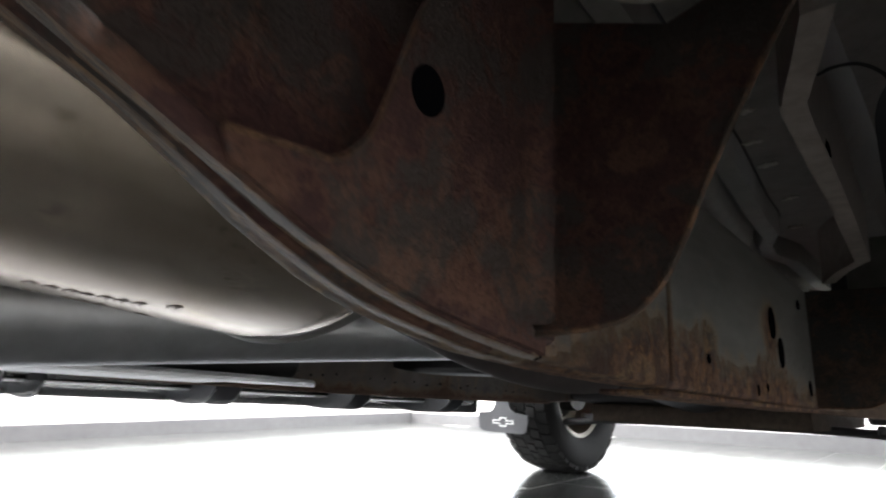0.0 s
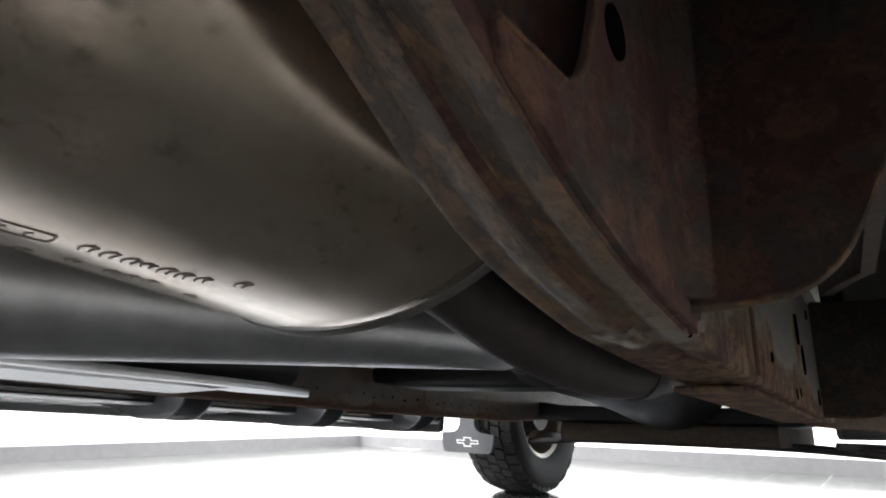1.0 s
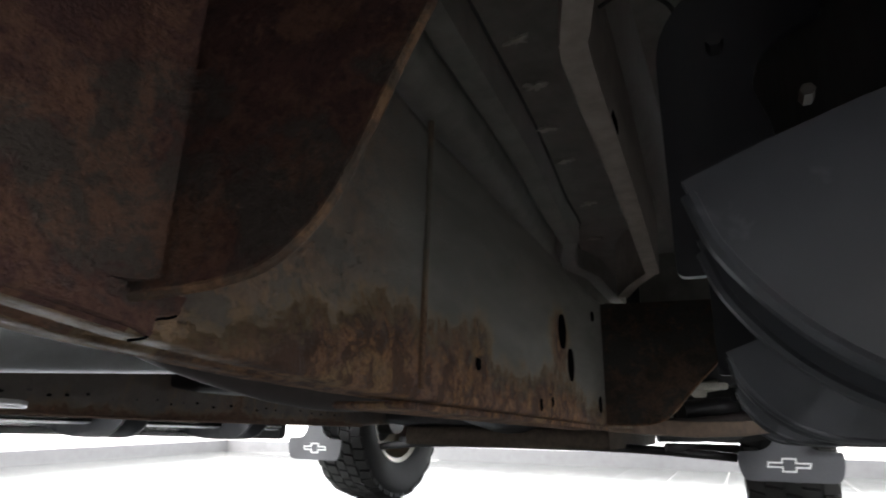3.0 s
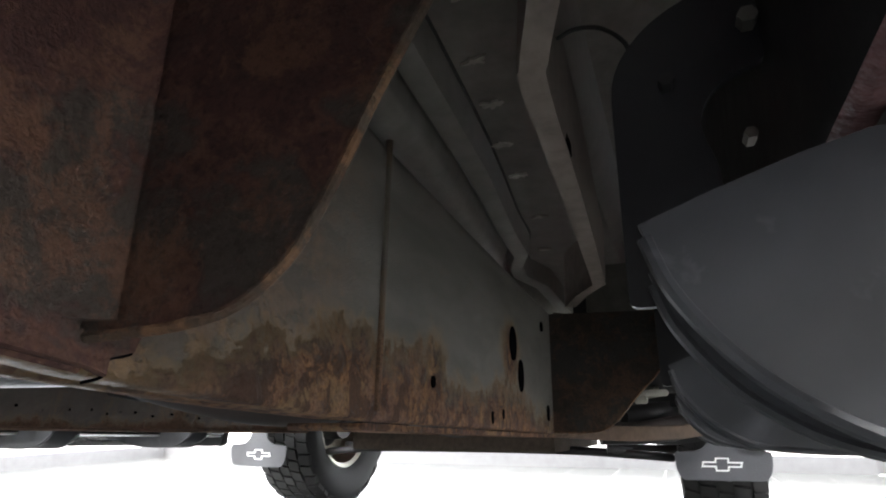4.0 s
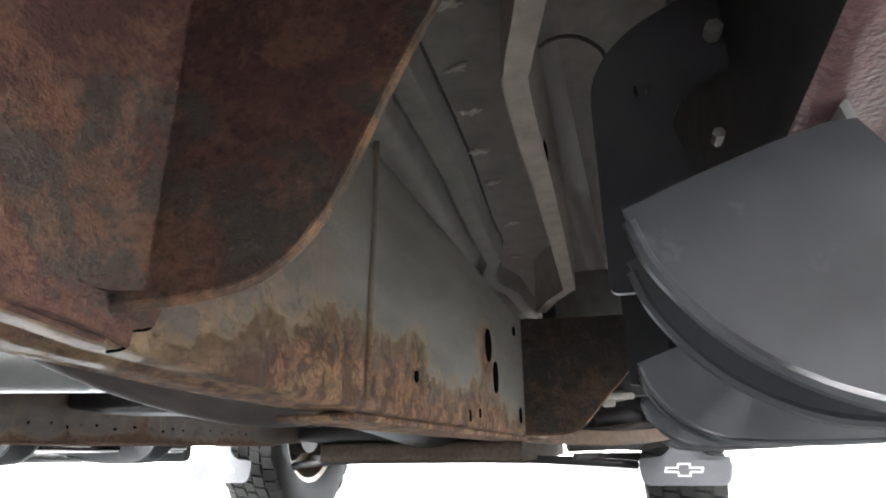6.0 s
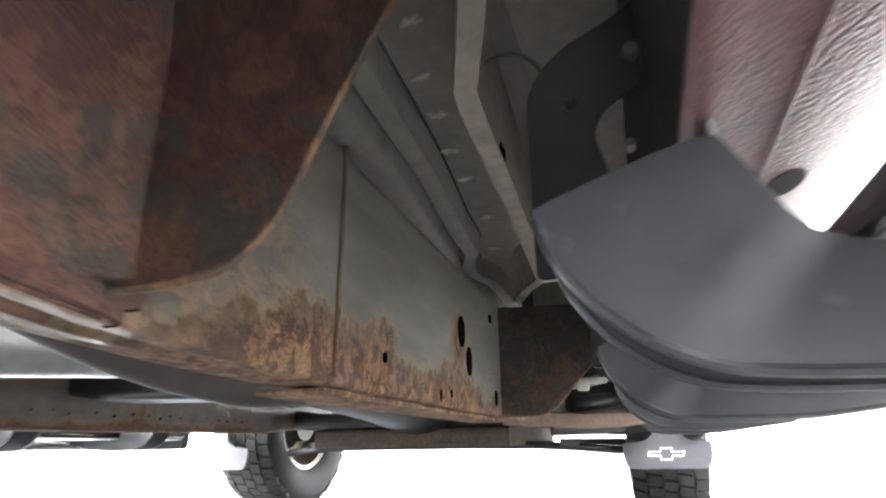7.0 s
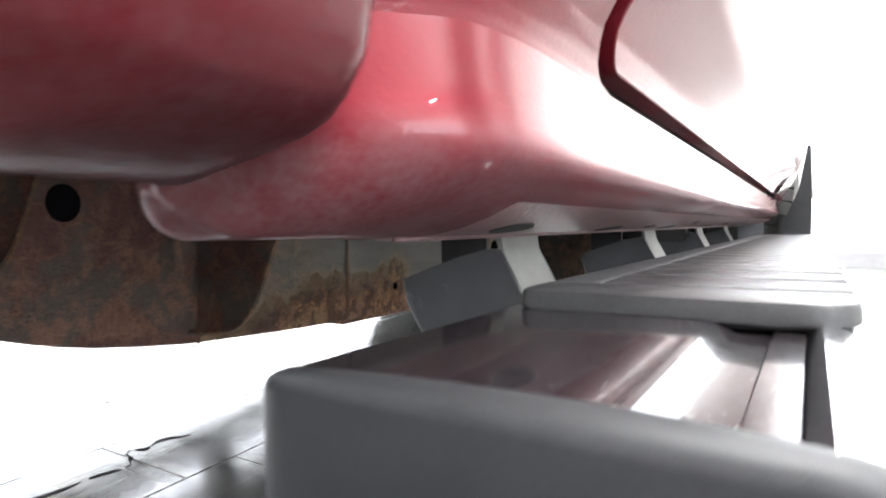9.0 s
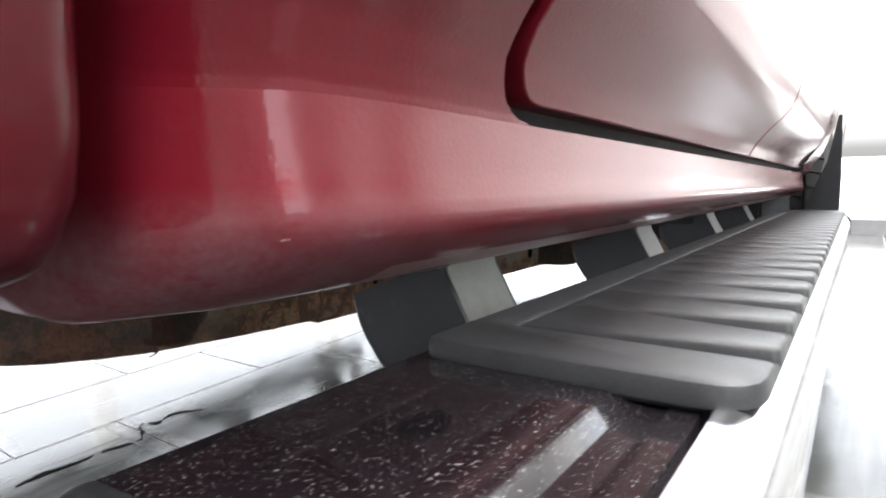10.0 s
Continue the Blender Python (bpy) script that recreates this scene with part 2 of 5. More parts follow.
link(STEEL, mix(STEEL, ramp(STEEL, grain(STEEL, sv, 260, 3, 0.6), [(0.4, BW(0)), (0.7, BW(0.25))]), bloom, (0.3, 0.26, 0.22)), bsdf(STEEL).inputs["Base Color"])
relief(STEEL, grain(STEEL, sv, 90, 4), 0.06, 0.001)
TUBE = grained("driveshaft_aluminium", (0.55, 0.55, 0.56), 0.40, 0.75, 0, 30, 0.2, 0.06)
PIPE = grained("brown_pipe_steel", (0.062, 0.050, 0.048), 0.6, 0.2, 0, 50, 0.4, 0.2)
BLACK = material("satin_black_paint", (0.050, 0.0525, 0.0600), 0.33, 0.0, 0.0, 0.45)
bv = coords(BLACK)
dull = mix(BLACK, ramp(BLACK, grain(BLACK, bv, 14, 3), [(0.35, BW(0)), (0.65, BW(1))]), (0.043, 0.045, 0.052), (0.056, 0.059, 0.067))
smear = ramp(BLACK, grain(BLACK, bv, 34, 4, 0.6, 0.3), [(0.64, BW(0)), (0.74, BW(0.55))])
link(BLACK, mix(BLACK, smear, dull, (0.13, 0.135, 0.145)), bsdf(BLACK).inputs["Base Color"])
relief(BLACK, grain(BLACK, bv, 300, 3), 0.05, 0.0006)
LEG_BLACK = grained("deep_black_enamel", (0.012, 0.0125, 0.016), 0.36, 0.0, 0, 40, 0.3, 0.05, 0.001, 0.4)
TREAD = grained("grey_black_tread", (0.034, 0.035, 0.037), 0.42, 0.0, 0, 500, 0.3, 0.25, 0.0005, 0.4)
PLASTIC = grained("black_moulded_plastic", (0.0185, 0.0195, 0.0215), 0.46, 0.0, 0, 500, 0.25, 0.2, 0.0005, 0.26)
RUBBER = grained("tyre_rubber", (0.022, 0.022, 0.022), 0.75, 0.0, 0, 90, 0.3, 0.2)
FLAP = grained("mud_flap_plastic", (0.075, 0.078, 0.088), 0.5, 0.0, 0, 200, 0.2, 0.1)
CRIMP = grained("dull_crimped_edge", (0.16, 0.15, 0.14), 0.5, 0.4, 0, 60, 0.3, 0.1)
WEB_GREY = grained("satin_web_grey", (0.26, 0.27, 0.26), 0.45, 0.35, 0, 60, 0.2, 0.08)
WHITE = grained("emblem_white", (0.78, 0.79, 0.8), 0.4, 0, 0, 80, 0.05, 0.02)
UNDER = grained("underbody_paint", (0.190, 0.186, 0.168), 0.5, 0.0, 0, 40, 0.35, 0.15)
GREASE = grained("dark_suspension_steel", (0.025, 0.024, 0.026), 0.5, 0.3, 0, 40, 0.4, 0.2)
SKID = grained("ribbed_shield_metal", (0.72, 0.72, 0.74), 0.35, 0.6, 0, 40, 0.2, 0.08)
RIM = grained("steel_rim", (0.5, 0.47, 0.4), 0.4, 0.7, 0, 40, 0.2, 0.08)
CUSHION = grained("grey_mount_rubber", (0.22, 0.205, 0.175), 0.7, 0.0, 0, 90, 0.4, 0.3)
CHROME = grained("bright_trim", (0.75, 0.75, 0.77), 0.12, 1.0, 0, 20, 0.05, 0.01)
GLOSS = grained("glossy_black_board", (0.018, 0.017, 0.019), 0.16, 0.0, 0.6, 60, 0.3, 0.02, 0.0005)
gv = coords(GLOSS)
speck = ramp(GLOSS, grain(GLOSS, gv, 1100, 2, 0.5), [(0.675, BW(0)), (0.71, BW(0.9))])
wisp = ramp(GLOSS, grain(GLOSS, coords(GLOSS, (1, 0.15, 1)), 160, 3, 0.6), [(0.55, BW(0)), (0.8, BW(0.3))])
link(GLOSS, mix(GLOSS, speck, mix(GLOSS, wisp, (0.010, 0.008, 0.010), (0.045, 0.042, 0.043)), (0.5, 0.48, 0.46)), bsdf(GLOSS).inputs["Base Color"])
RED = material("red_paint", (0.125, 0.0045, 0.009), 0.42, 0.2, 1.0, 0.10)
bsdf(RED).inputs["Coat Roughness"].default_value = 0.022
rv = coords(RED)
film_of_dust = ramp(RED, calc(RED, "ADD", calc(RED, "MULTIPLY", grain(RED, rv, 18, 5, 0.65, 0.3), 0.6), calc(RED, "MULTIPLY", grain(RED, rv, 140, 4, 0.7), 0.4)), [(0.40, BW(0)), (0.66, BW(1))])
# road dust thrown up by the rear wheel, on the low edges near it
rsep = node(RED, "ShaderNodeSeparateXYZ")
link(RED, rv, rsep.inputs[0])
dust_z = node(RED, "ShaderNodeMapRange", From_Min=0.534, From_Max=0.506, To_Min=0.0, To_Max=1.0)
link(RED, rsep.outputs["Z"], dust_z.inputs["Value"])
dust_b = node(RED, "ShaderNodeMapRange", From_Min=0.750, From_Max=0.70, To_Min=0.0, To_Max=1.0)
link(RED, rsep.outputs["Y"], dust_b.inputs["Value"])
cloudy = ramp(RED, calc(RED, "ADD", calc(RED, "MULTIPLY", grain(RED, rv, 40, 5, 0.7), 0.6), calc(RED, "MULTIPLY", grain(RED, rv, 330, 3, 0.6), 0.4)), [(0.36, BW(0.25)), (0.62, BW(1))])
road_dust = calc(RED, "MULTIPLY", calc(RED, "MULTIPLY", dust_z.outputs[0], dust_b.outputs[0]), cloudy)
clean = mix(RED, film_of_dust, (0.125, 0.0045, 0.011), (0.130, 0.008, 0.015))
link(RED, mix(RED, road_dust, clean, (0.165, 0.078, 0.086)), bsdf(RED).inputs["Base Color"])
link(RED, ramp(RED, road_dust, [(0, BW(0.72)), (0.8, BW(0.25))]), bsdf(RED).inputs["Coat Weight"])
link(RED, ramp(RED, road_dust, [(0, BW(0.42)), (0.8, BW(0.5))]), bsdf(RED).inputs["Roughness"])
relief(RED, grain(RED, coords(RED), 430, 2, 0.5), 0.11, 0.0009)
GUARD = grained("red_stone_guard", (0.205, 0.108, 0.113), 0.42, 0.0, 0.35, 90, 0.45, 0.1)
bsdf(GUARD).inputs["Coat Roughness"].default_value = 0.22
relief(GUARD, grain(GUARD, coords(GUARD), 330, 2, 0.5), 0.55, 0.0022)
PEEL = grained("peeling_tan_rust", (0.30, 0.225, 0.14), 0.8, 0, 0, 150, 0.5, 0.5)
GAP = grained("gap_shade_black", (0.012, 0.006, 0.007), 0.6)
WALL = grained("white_wall_paint", (0.80, 0.80, 0.79), 0.6, 0, 0, 12, 0.03, 0.05)
SHUTTER = grained("grey_wall_paint", (0.42, 0.42, 0.42), 0.5, 0, 0, 12, 0.1, 0.05)
PALE_WALL = grained("pale_grey_wall_paint", (0.66, 0.66, 0.66), 0.5, 0, 0, 12, 0.06, 0.05)
SKIRTING = grained("grey_skirting", (0.13, 0.13, 0.135), 0.4, 0, 0, 20, 0.15, 0.05)
GROUND = grained("pale_concrete", (0.55, 0.55, 0.54), 0.8, 0, 0, 2, 0.15, 0.1)
CEIL = grained("ceiling_grey", (0.50, 0.50, 0.50), 0.7, 0, 0, 6, 0.03, 0.05)
LAMP = material("added_lamp_diffuser", (0.9, 0.9, 0.9), 0.4)
bsdf(LAMP).inputs["Emission Color"].default_value = (1, 1, 1, 1)
bsdf(LAMP).inputs["Emission Strength"].default_value = 6
MATTE_DIRT = grained("matte_dark_dirt", (0.012, 0.012, 0.011), 0.85, 0, 0, 200, 0.4, 0.3, 0.001, 0.05)
GROUT = grained("tile_grout", (0.46, 0.46, 0.43), 0.85, 0, 0, 80, 0.3, 0.2)

TILE = material("floor_tile", (0.06, 0.062, 0.06), 0.14, 0, 0, 0.6)
tpos = node(TILE, "ShaderNodeNewGeometry").outputs["Position"]


def stretched(scale):
    mp = node(TILE, "ShaderNodeMapping")
    mp.inputs["Scale"].default_value = scale
    link(TILE, tpos, mp.inputs["Vector"])
    return mp.outputs[0]


tinfo = node(TILE, "ShaderNodeObjectInfo")
tint = mix(TILE, tinfo.outputs["Random"], (0.044, 0.046, 0.044), (0.076, 0.079, 0.075))
smudge = ramp(TILE, grain(TILE, tpos, 5, 6, 0.65, 0.8), [(0.42, BW(0)), (0.75, BW(1))])
scuff = ramp(TILE, grain(TILE, stretched((1, 0.5, 1)), 13, 6, 0.75, 2.5), [(0.64, BW(0)), (0.74, BW(0.5))])
long_streaks = ramp(TILE, grain(TILE, stretched((1.0, 0.05, 1)), 15, 3, 0.5, 0.4), [(0.58, BW(0)), (0.70, BW(0.35))])
# pale dust that clings along the joints of each tile
tsep = node(TILE, "ShaderNodeSeparateXYZ")
link(TILE, node(TILE, "ShaderNodeTexCoord").outputs["Object"], tsep.inputs[0])
dust_y = ramp(TILE, calc(TILE, "ABSOLUTE", tsep.outputs["Y"]), [(0.262, BW(0)), (0.297, BW(0.7)), (0.31, BW(0))])
dust_x = ramp(TILE, calc(TILE, "ABSOLUTE", tsep.outputs["X"]), [(0.136, BW(0)), (0.148, BW(0.45)), (0.16, BW(0))])
dust = calc(TILE, "MULTIPLY", calc(TILE, "MAXIMUM", dust_y, dust_x), ramp(TILE, grain(TILE, tpos, 14, 5, 0.7), [(0.38, BW(0)), (0.62, BW(1))]))
soiled = mix(TILE, calc(TILE, "MULTIPLY", smudge, 0.5), tint, (0.102, 0.104, 0.100))
soiled = mix(TILE, scuff, soiled, (0.20, 0.20, 0.19))
soiled = mix(TILE, long_streaks, soiled, (0.20, 0.20, 0.195))
link(TILE, mix(TILE, dust, soiled, (0.40, 0.40, 0.38)), bsdf(TILE).inputs["Base Color"])
link(TILE, ramp(TILE, grain(TILE, tpos, 9, 5, 0.7), [(0.3, BW(0.08)), (0.75, BW(0.24))]), bsdf(TILE).inputs["Roughness"])
relief(TILE, grain(TILE, tpos, 120, 3), 0.05, 0.001)


# ---- mesh helpers ----
def part(name, bm, mat, parent=None, label="", smooth=True):
    bmesh.ops.recalc_face_normals(bm, faces=bm.faces)
    me = bpy.data.meshes.new(name)
    bm.to_mesh(me)
    bm.free()
    if mat:
        me.materials.append(mat)
    for p in me.polygons:
        p.use_smooth = smooth
    if smooth:
        me.set_sharp_from_angle(angle=radians(38))
    ob = new(name, me)
    ob.parent = parent
    if label:
        tagged(ob, label)
    return ob


def loft(bm, rings, closed=True, caps=True):
    """Skin a list of rings with the same number of points."""
    rows = [[bm.verts.new(p) for p in r] for r in rings]
    n = len(rings[0])
    for a, b in zip(rows, rows[1:]):
        for i in range(n if closed else n - 1):
            j = (i + 1) % n
            bm.faces.new((a[i], a[j], b[j], b[i]))
    if caps and closed:
        bm.faces.new(rows[0][::-1])
        bm.faces.new(rows[-1])
    return rows


def rounded(points, r, n=4):
    """A polygon in 2D with its corners rounded by r (one number or one for each)."""
    out, k = [], len(points)
    for i, p in enumerate(points):
        q = r[i] if isinstance(r, (list, tuple)) else r
        p, a, b = Vector(p), Vector(points[i - 1]), Vector(points[(i + 1) % k])
        da, db = (a - p), (b - p)
        q = min(q, da.length * 0.49, db.length * 0.49)
        if q < 1e-5:
            out.append(tuple(p))
            continue
        s, e = p + da.normalized() * q, p + db.normalized() * q
        for j in range(n + 1):
            t = j / n
            out.append(tuple((1 - t) ** 2 * s + 2 * t * (1 - t) * p + t * t * e))
    return out


def prism(bm, outline, axis, a, b, bevel=0.0):
    """Extrude a 2D outline along an axis from a to b; its two rims are chamfered by bevel."""
    def put(p, d):
        u, v = p
        return {"x": (d, u, v), "y": (u, d, v), "z": (u, v, d)}[axis]
    if bevel:
        cx = sum(p[0] for p in outline) / len(outline)
        cy = sum(p[1] for p in outline) / len(outline)
        inner = [(p[0] + (cx - p[0]) * min(1, bevel / max(1e-4, math.hypot(cx - p[0], cy - p[1]))),
                  p[1] + (cy - p[1]) * min(1, bevel / max(1e-4, math.hypot(cx - p[0], cy - p[1])))) for p in outline]
        s = 1 if b > a else -1
        loft(bm, [[put(p, a) for p in inner], [put(p, a + s * bevel) for p in outline], [put(p, b - s * bevel) for p in outline], [put(p, b) for p in inner]])
    else:
        loft(bm, [[put(p, a) for p in outline], [put(p, b) for p in outline]])


def block(bm, x0, x1, y0, y1, z0, z1, r=0.003):
    prism(bm, rounded([(x0, y0), (x1, y0), (x1, y1), (x0, y1)], r, 2), "z", z0, z1, min(r, abs(z1 - z0) * 0.4))


def path_points(points, steps=8):
    """Catmull-Rom through the points."""
    p = [Vector(q) for q in points]
    p = [p[0] * 2 - p[1]] + p + [p[-1] * 2 - p[-2]]
    out = []
    for i in range(1, len(p) - 2):
        for j in range(steps):
            t = j / steps
            a, b, c, d = p[i - 1], p[i], p[i + 1], p[i + 2]
            out.append(0.5 * ((2 * b) + (c - a) * t + (2 * a - 5 * b + 4 * c - d) * t * t + (3 * b - a - 3 * c + d) * t ** 3))
    out.append(p[-2])
    return out


def tube(bm, points, radius, n=20, steps=8):
    pts = path_points(points, steps)
    rings = []
    for i, p in enumerate(pts):
        d = (pts[min(i + 1, len(pts) - 1)] - pts[max(i - 1, 0)]).normalized()
        side = d.cross(Vector((0, 0, 1))).normalized()
        up = side.cross(d)
        r = radius(i / (len(pts) - 1)) if callable(radius) else radius
        rings.append([tuple(p + side * r * math.cos(2 * math.pi * k / n) + up * r * math.sin(2 * math.pi * k / n)) for k in range(n)])
    loft(bm, rings)


def revolve_x(bm, profile, cx, cy, cz, n=64):
    """Spin a profile of (x, radius) round an axis along x."""
    rings = [[(cx + x, cy + r * math.cos(2 * math.pi * k / n), cz + r * math.sin(2 * math.pi * k / n)) for k in range(n)] for x, r in profile]
    loft(bm, rings, caps=False)


def lerp_table(table, v):
    for (a, x), (b, y) in zip(table, table[1:]):
        if v <= b:
            t = max(0.0, (v - a) / (b - a))
            return x + (y - x) * t
    return table[-1][1]


# ---- the hall ----
bm = bmesh.new()
block(bm, -4.8, 4.6, -4.6, 5.6, -0.12, -0.0022, 0.0)
floor = tagged(part("floor", bm, GROUT, None, smooth=False), "dark grey glossy tiled floor with thin joints", "floor", kind="structure")
bm = bmesh.new()
prism(bm, [(-60, -60), (60, -60), (60, 60), (-60, 60)], "z", -0.4, -0.13)
tagged(part("ground", bm, GROUND, None, smooth=False), "pale concrete yard outside the hall", "ground", kind="structure")
# unseen ceiling that closes the hall, grey to hold back fill light
bm = bmesh.new()
block(bm, -4.8, 4.6, -4.6, 5.6, 3.4, 3.55, 0.0)
tagged(part("ceiling", bm, CEIL, None, smooth=False), "plain pale grey ceiling, added out of view", "ceiling", kind="structure")


def glazed_wall(name, a, b, posts):
    """A wall of big openings between columns, on a low sill and under a header. a, b: ends in plan."""
    a, b = Vector((*a, 0)), Vector((*b, 0))
    along = (b - a).normalized()
    out = Vector((along.y, -along.x, 0))
    root = tagged(new(name), "white hall wall with large openings above a grey skirting", "wall", kind="structure")

    def bar(part_name, s0, s1, z0, z1, d0, d1, mat):
        bm = bmesh.new()
        ring = [a + along * s0 + out * d0, a + along * s1 + out * d0, a + along * s1 + out * d1, a + along * s0 + out * d1]
        prism(bm, [(p.x, p.y) for p in ring], "z", z0, z1)
        return part(part_name, bm, mat, root, smooth=False)
    length = (b - a).length
    bar("sill", 0, length, 0.10, 0.16, 0.0, 0.14, WALL)
    bar("baseboard", 0, length, -0.012, 0.10, -0.012, 0.14, SKIRTING)
    bar("header", 0, length, 2.9, 3.4, 0.0, 0.14, WALL)
    edges = [0.0] + list(posts) + [length - 0.14]
    for p in edges:
        bar("column", p, p + 0.14, 0.16, 2.9, -0.003, 0.137, WALL)


glazed_wall("wall_west", (-4.5, -4.4), (-4.5, 5.3), (2.2, 4.6, 7.0))
glazed_wall("wall_north", (-4.5, 5.3), (1.3, 5.3), (1.6, 3.3))
bm = bmesh.new()
block(bm, 1.3, 4.44, 5.3, 5.44, -0.012, 3.4, 0.0)
tagged(part("wall_north_closed", bm, WALL, None, smooth=False), "plain white closed wall above a grey skirting", "wall", kind="structure")
bm = bmesh.new()
block(bm, 1.3, 4.29, 5.285, 5.299, -0.002, 0.10, 0.002)
tagged(part("baseboard", bm, SKIRTING, None, smooth=False), "grey skirting board", "baseboard", kind="structure")
# unseen east wall, closed to cut light; its high opening serves paint highlights
east = tagged(new("wall_east"), "added grey hall wall with one high opening, out of view", "wall", kind="structure")
for y0, y1, z0, z1 in ((-4.4, 5.3, -0.012, 1.5), (-4.4, -2.4, 1.5, 2.9), (-0.5, 5.3, 1.5, 2.9), (-4.4, 5.3, 2.9, 3.4)):
    bm = bmesh.new()
    block(bm, 4.3, 4.44, y0, y1, z0, z1, 0.0)
    part("wall_panel", bm, SHUTTER, east, smooth=False)
for y in (-2.4, -1.47, -0.56):
    bm = bmesh.new()
    block(bm, 4.31, 4.38, y, y + 0.06, 1.5, 2.9, 0.004)
    part("opening_post", bm, WALL, east, smooth=False)
# unseen wall, put up to shut off light from behind the truck
bm = bmesh.new()
block(bm, -4.5, 4.3, -4.55, -4.4, -0.012, 3.4, 0.0)
tagged(part("wall_south", bm, PALE_WALL, None, smooth=False), "plain pale grey closed wall, added out of view", "wall", kind="structure")
# bodies and glowing diffusers of the added, unseen lamps
for lx, ly in ADDED_LAMPS:
    bm = bmesh.new()
    block(bm, lx - 0.63, lx + 0.63, ly - 0.18, ly + 0.18, 3.37, 3.4, 0.004)
    holder = tagged(part("added_ceiling_lamp", bm, WALL), "flat white ceiling lamp, added out of view", "lamp", "ceiling lamps")
    bm = bmesh.new()
    block(bm, lx - 0.58, lx + 0.58, ly - 0.14, ly + 0.14, 3.362, 3.369, 0.002)
    part("diffuser", bm, LAMP, holder)

# ---- the truck ----
truck = tagged(new("pickup_truck"), "dark red pickup truck with rusty frame and black side steps", "truck")
truck.matrix_world = Matrix.Translation((0, 0.9, 0.48)) @ pose(0, 0, 0, -2.634) @ Matrix.Translation((0, -0.9, -0.48))
MID = -0.478  # the truck's middle line


def mirror(x):
    return 2 * MID - x


# right frame rail: boxed section that kicks up behind the body mount
RAIL_BOTTOM = [(-0.6, 0.61), (0.0, 0.59), (0.3, 0.545), (0.45, 0.500), (0.54, 0.466), (0.574, 0.450), (0.605, 0.436), (0.644, 0.420), (0.675, 0.410), (0.71, 0.401), (0.757, 0.394), (0.80, 0.389), (0.90, 0.384), (1.0, 0.381), (1.7, 0.381), (2.4, 0.39), (2.9, 0.42), (3.6, 0.45)]
RAIL_INNER = [(-0.6, 0.65), (0.0, 0.63), (0.3, 0.575), (0.45, 0.522), (0.539, 0.493), (0.583, 0.475), (0.607, 0.461), (0.641, 0.440), (0.689, 0.417), (0.72, 0.409), (0.75, 0.403), (0.80, 0.395), (0.90, 0.390), (1.0, 0.388), (1.7, 0.388), (2.4, 0.396), (2.9, 0.426), (3.6, 0.456)]
RAIL_TOP = [(-0.6, 0.76), (0.4, 0.78), (0.6, 0.70), (0.8, 0.60), (1.0, 0.578), (1.5, 0.567), (2.4, 0.57), (3.6, 0.60)]
RAIL_OUT = [(-0.6, 0.040), (0.56, 0.045), (0.80, 0.0455), (1.0, 0.046), (3.6, 0.046)]
RAIL_UP = [(-0.6, 0.012), (0.70, 0.014), (0.79, 0.0445), (1.0, 0.0455), (3.6, 0.0455)]
RAIL_IN = -0.021


def rail_ring(y, side=1):
    zb, zt, xo, xu = lerp_table(RAIL_BOTTOM, y), lerp_table(RAIL_TOP, y), lerp_table(RAIL_OUT, y), lerp_table(RAIL_UP, y)
    xu = min(xu, xo - 0.0005)
    zi = lerp_table(RAIL_INNER, y)
    zl = max(zb + 0.024, zi + 0.004)
    # the bottom face, with two long pressed grooves that run out forward
    g = 0.004 * min(1.0, max(0.0, (0.92 - y) / 0.12))
    under = [(xo + (RAIL_IN - xo) * f, zb + 0.003 + (zi - zb - 0.003) * f + d) for f, d in ((0.20, -0.001), (0.28, g), (0.42, g), (0.50, -0.001), (0.68, -0.001), (0.76, g * 0.7), (0.86, g * 0.7))]
    sec = rounded([(xu, zt), (xu, zl), (xo, zb + 0.016), (xo, zb + 0.003)] + under + [(RAIL_IN, zi), (RAIL_IN, zt)], [0.012, 0.008, 0.005, 0.004] + [0.002] * 7 + [0.004, 0.012], 3)
    return [(x if side > 0 else mirror(x), y, z) for x, z in sec]


def frame_rail(side, mat, label):
    bm = bmesh.new()
    ys = [-0.6, -0.2, 0.2, 0.4] + [0.44 + 0.02 * i for i in range(25)] + [1.0, 1.25, 1.5, 1.7, 2.0, 2.4, 2.65, 2.9, 3.25, 3.6]
    loft(bm, [rail_ring(y, side) for y in ys])
    ob = part("frame_rail", bm, mat, truck, label)
    if side > 0:
        ob.data.materials.append(BRACKET_RUST)
        for p in ob.data.polygons:
            if p.center.y < 0.80 and p.normal.x > 0.35:
                p.material_index = 1
    return ob


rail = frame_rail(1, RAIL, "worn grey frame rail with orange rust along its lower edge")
left_rail = frame_rail(-1, FAR_RAIL, "dark brown frame rail")


def disc_on_x(parent, name, x, y, z, ry, rz, mat, depth=0.002, n=24):
    """A shallow disc proud of a face that looks along x: a painted hole, or a stud."""
    bm = bmesh.new()
    prism(bm, [(y + ry * math.cos(2 * math.pi * k / n), z + rz * math.sin(2 * math.pi * k / n)) for k in range(n)], "x", x - 0.01, x + depth)
    return part(name, bm, mat, parent)


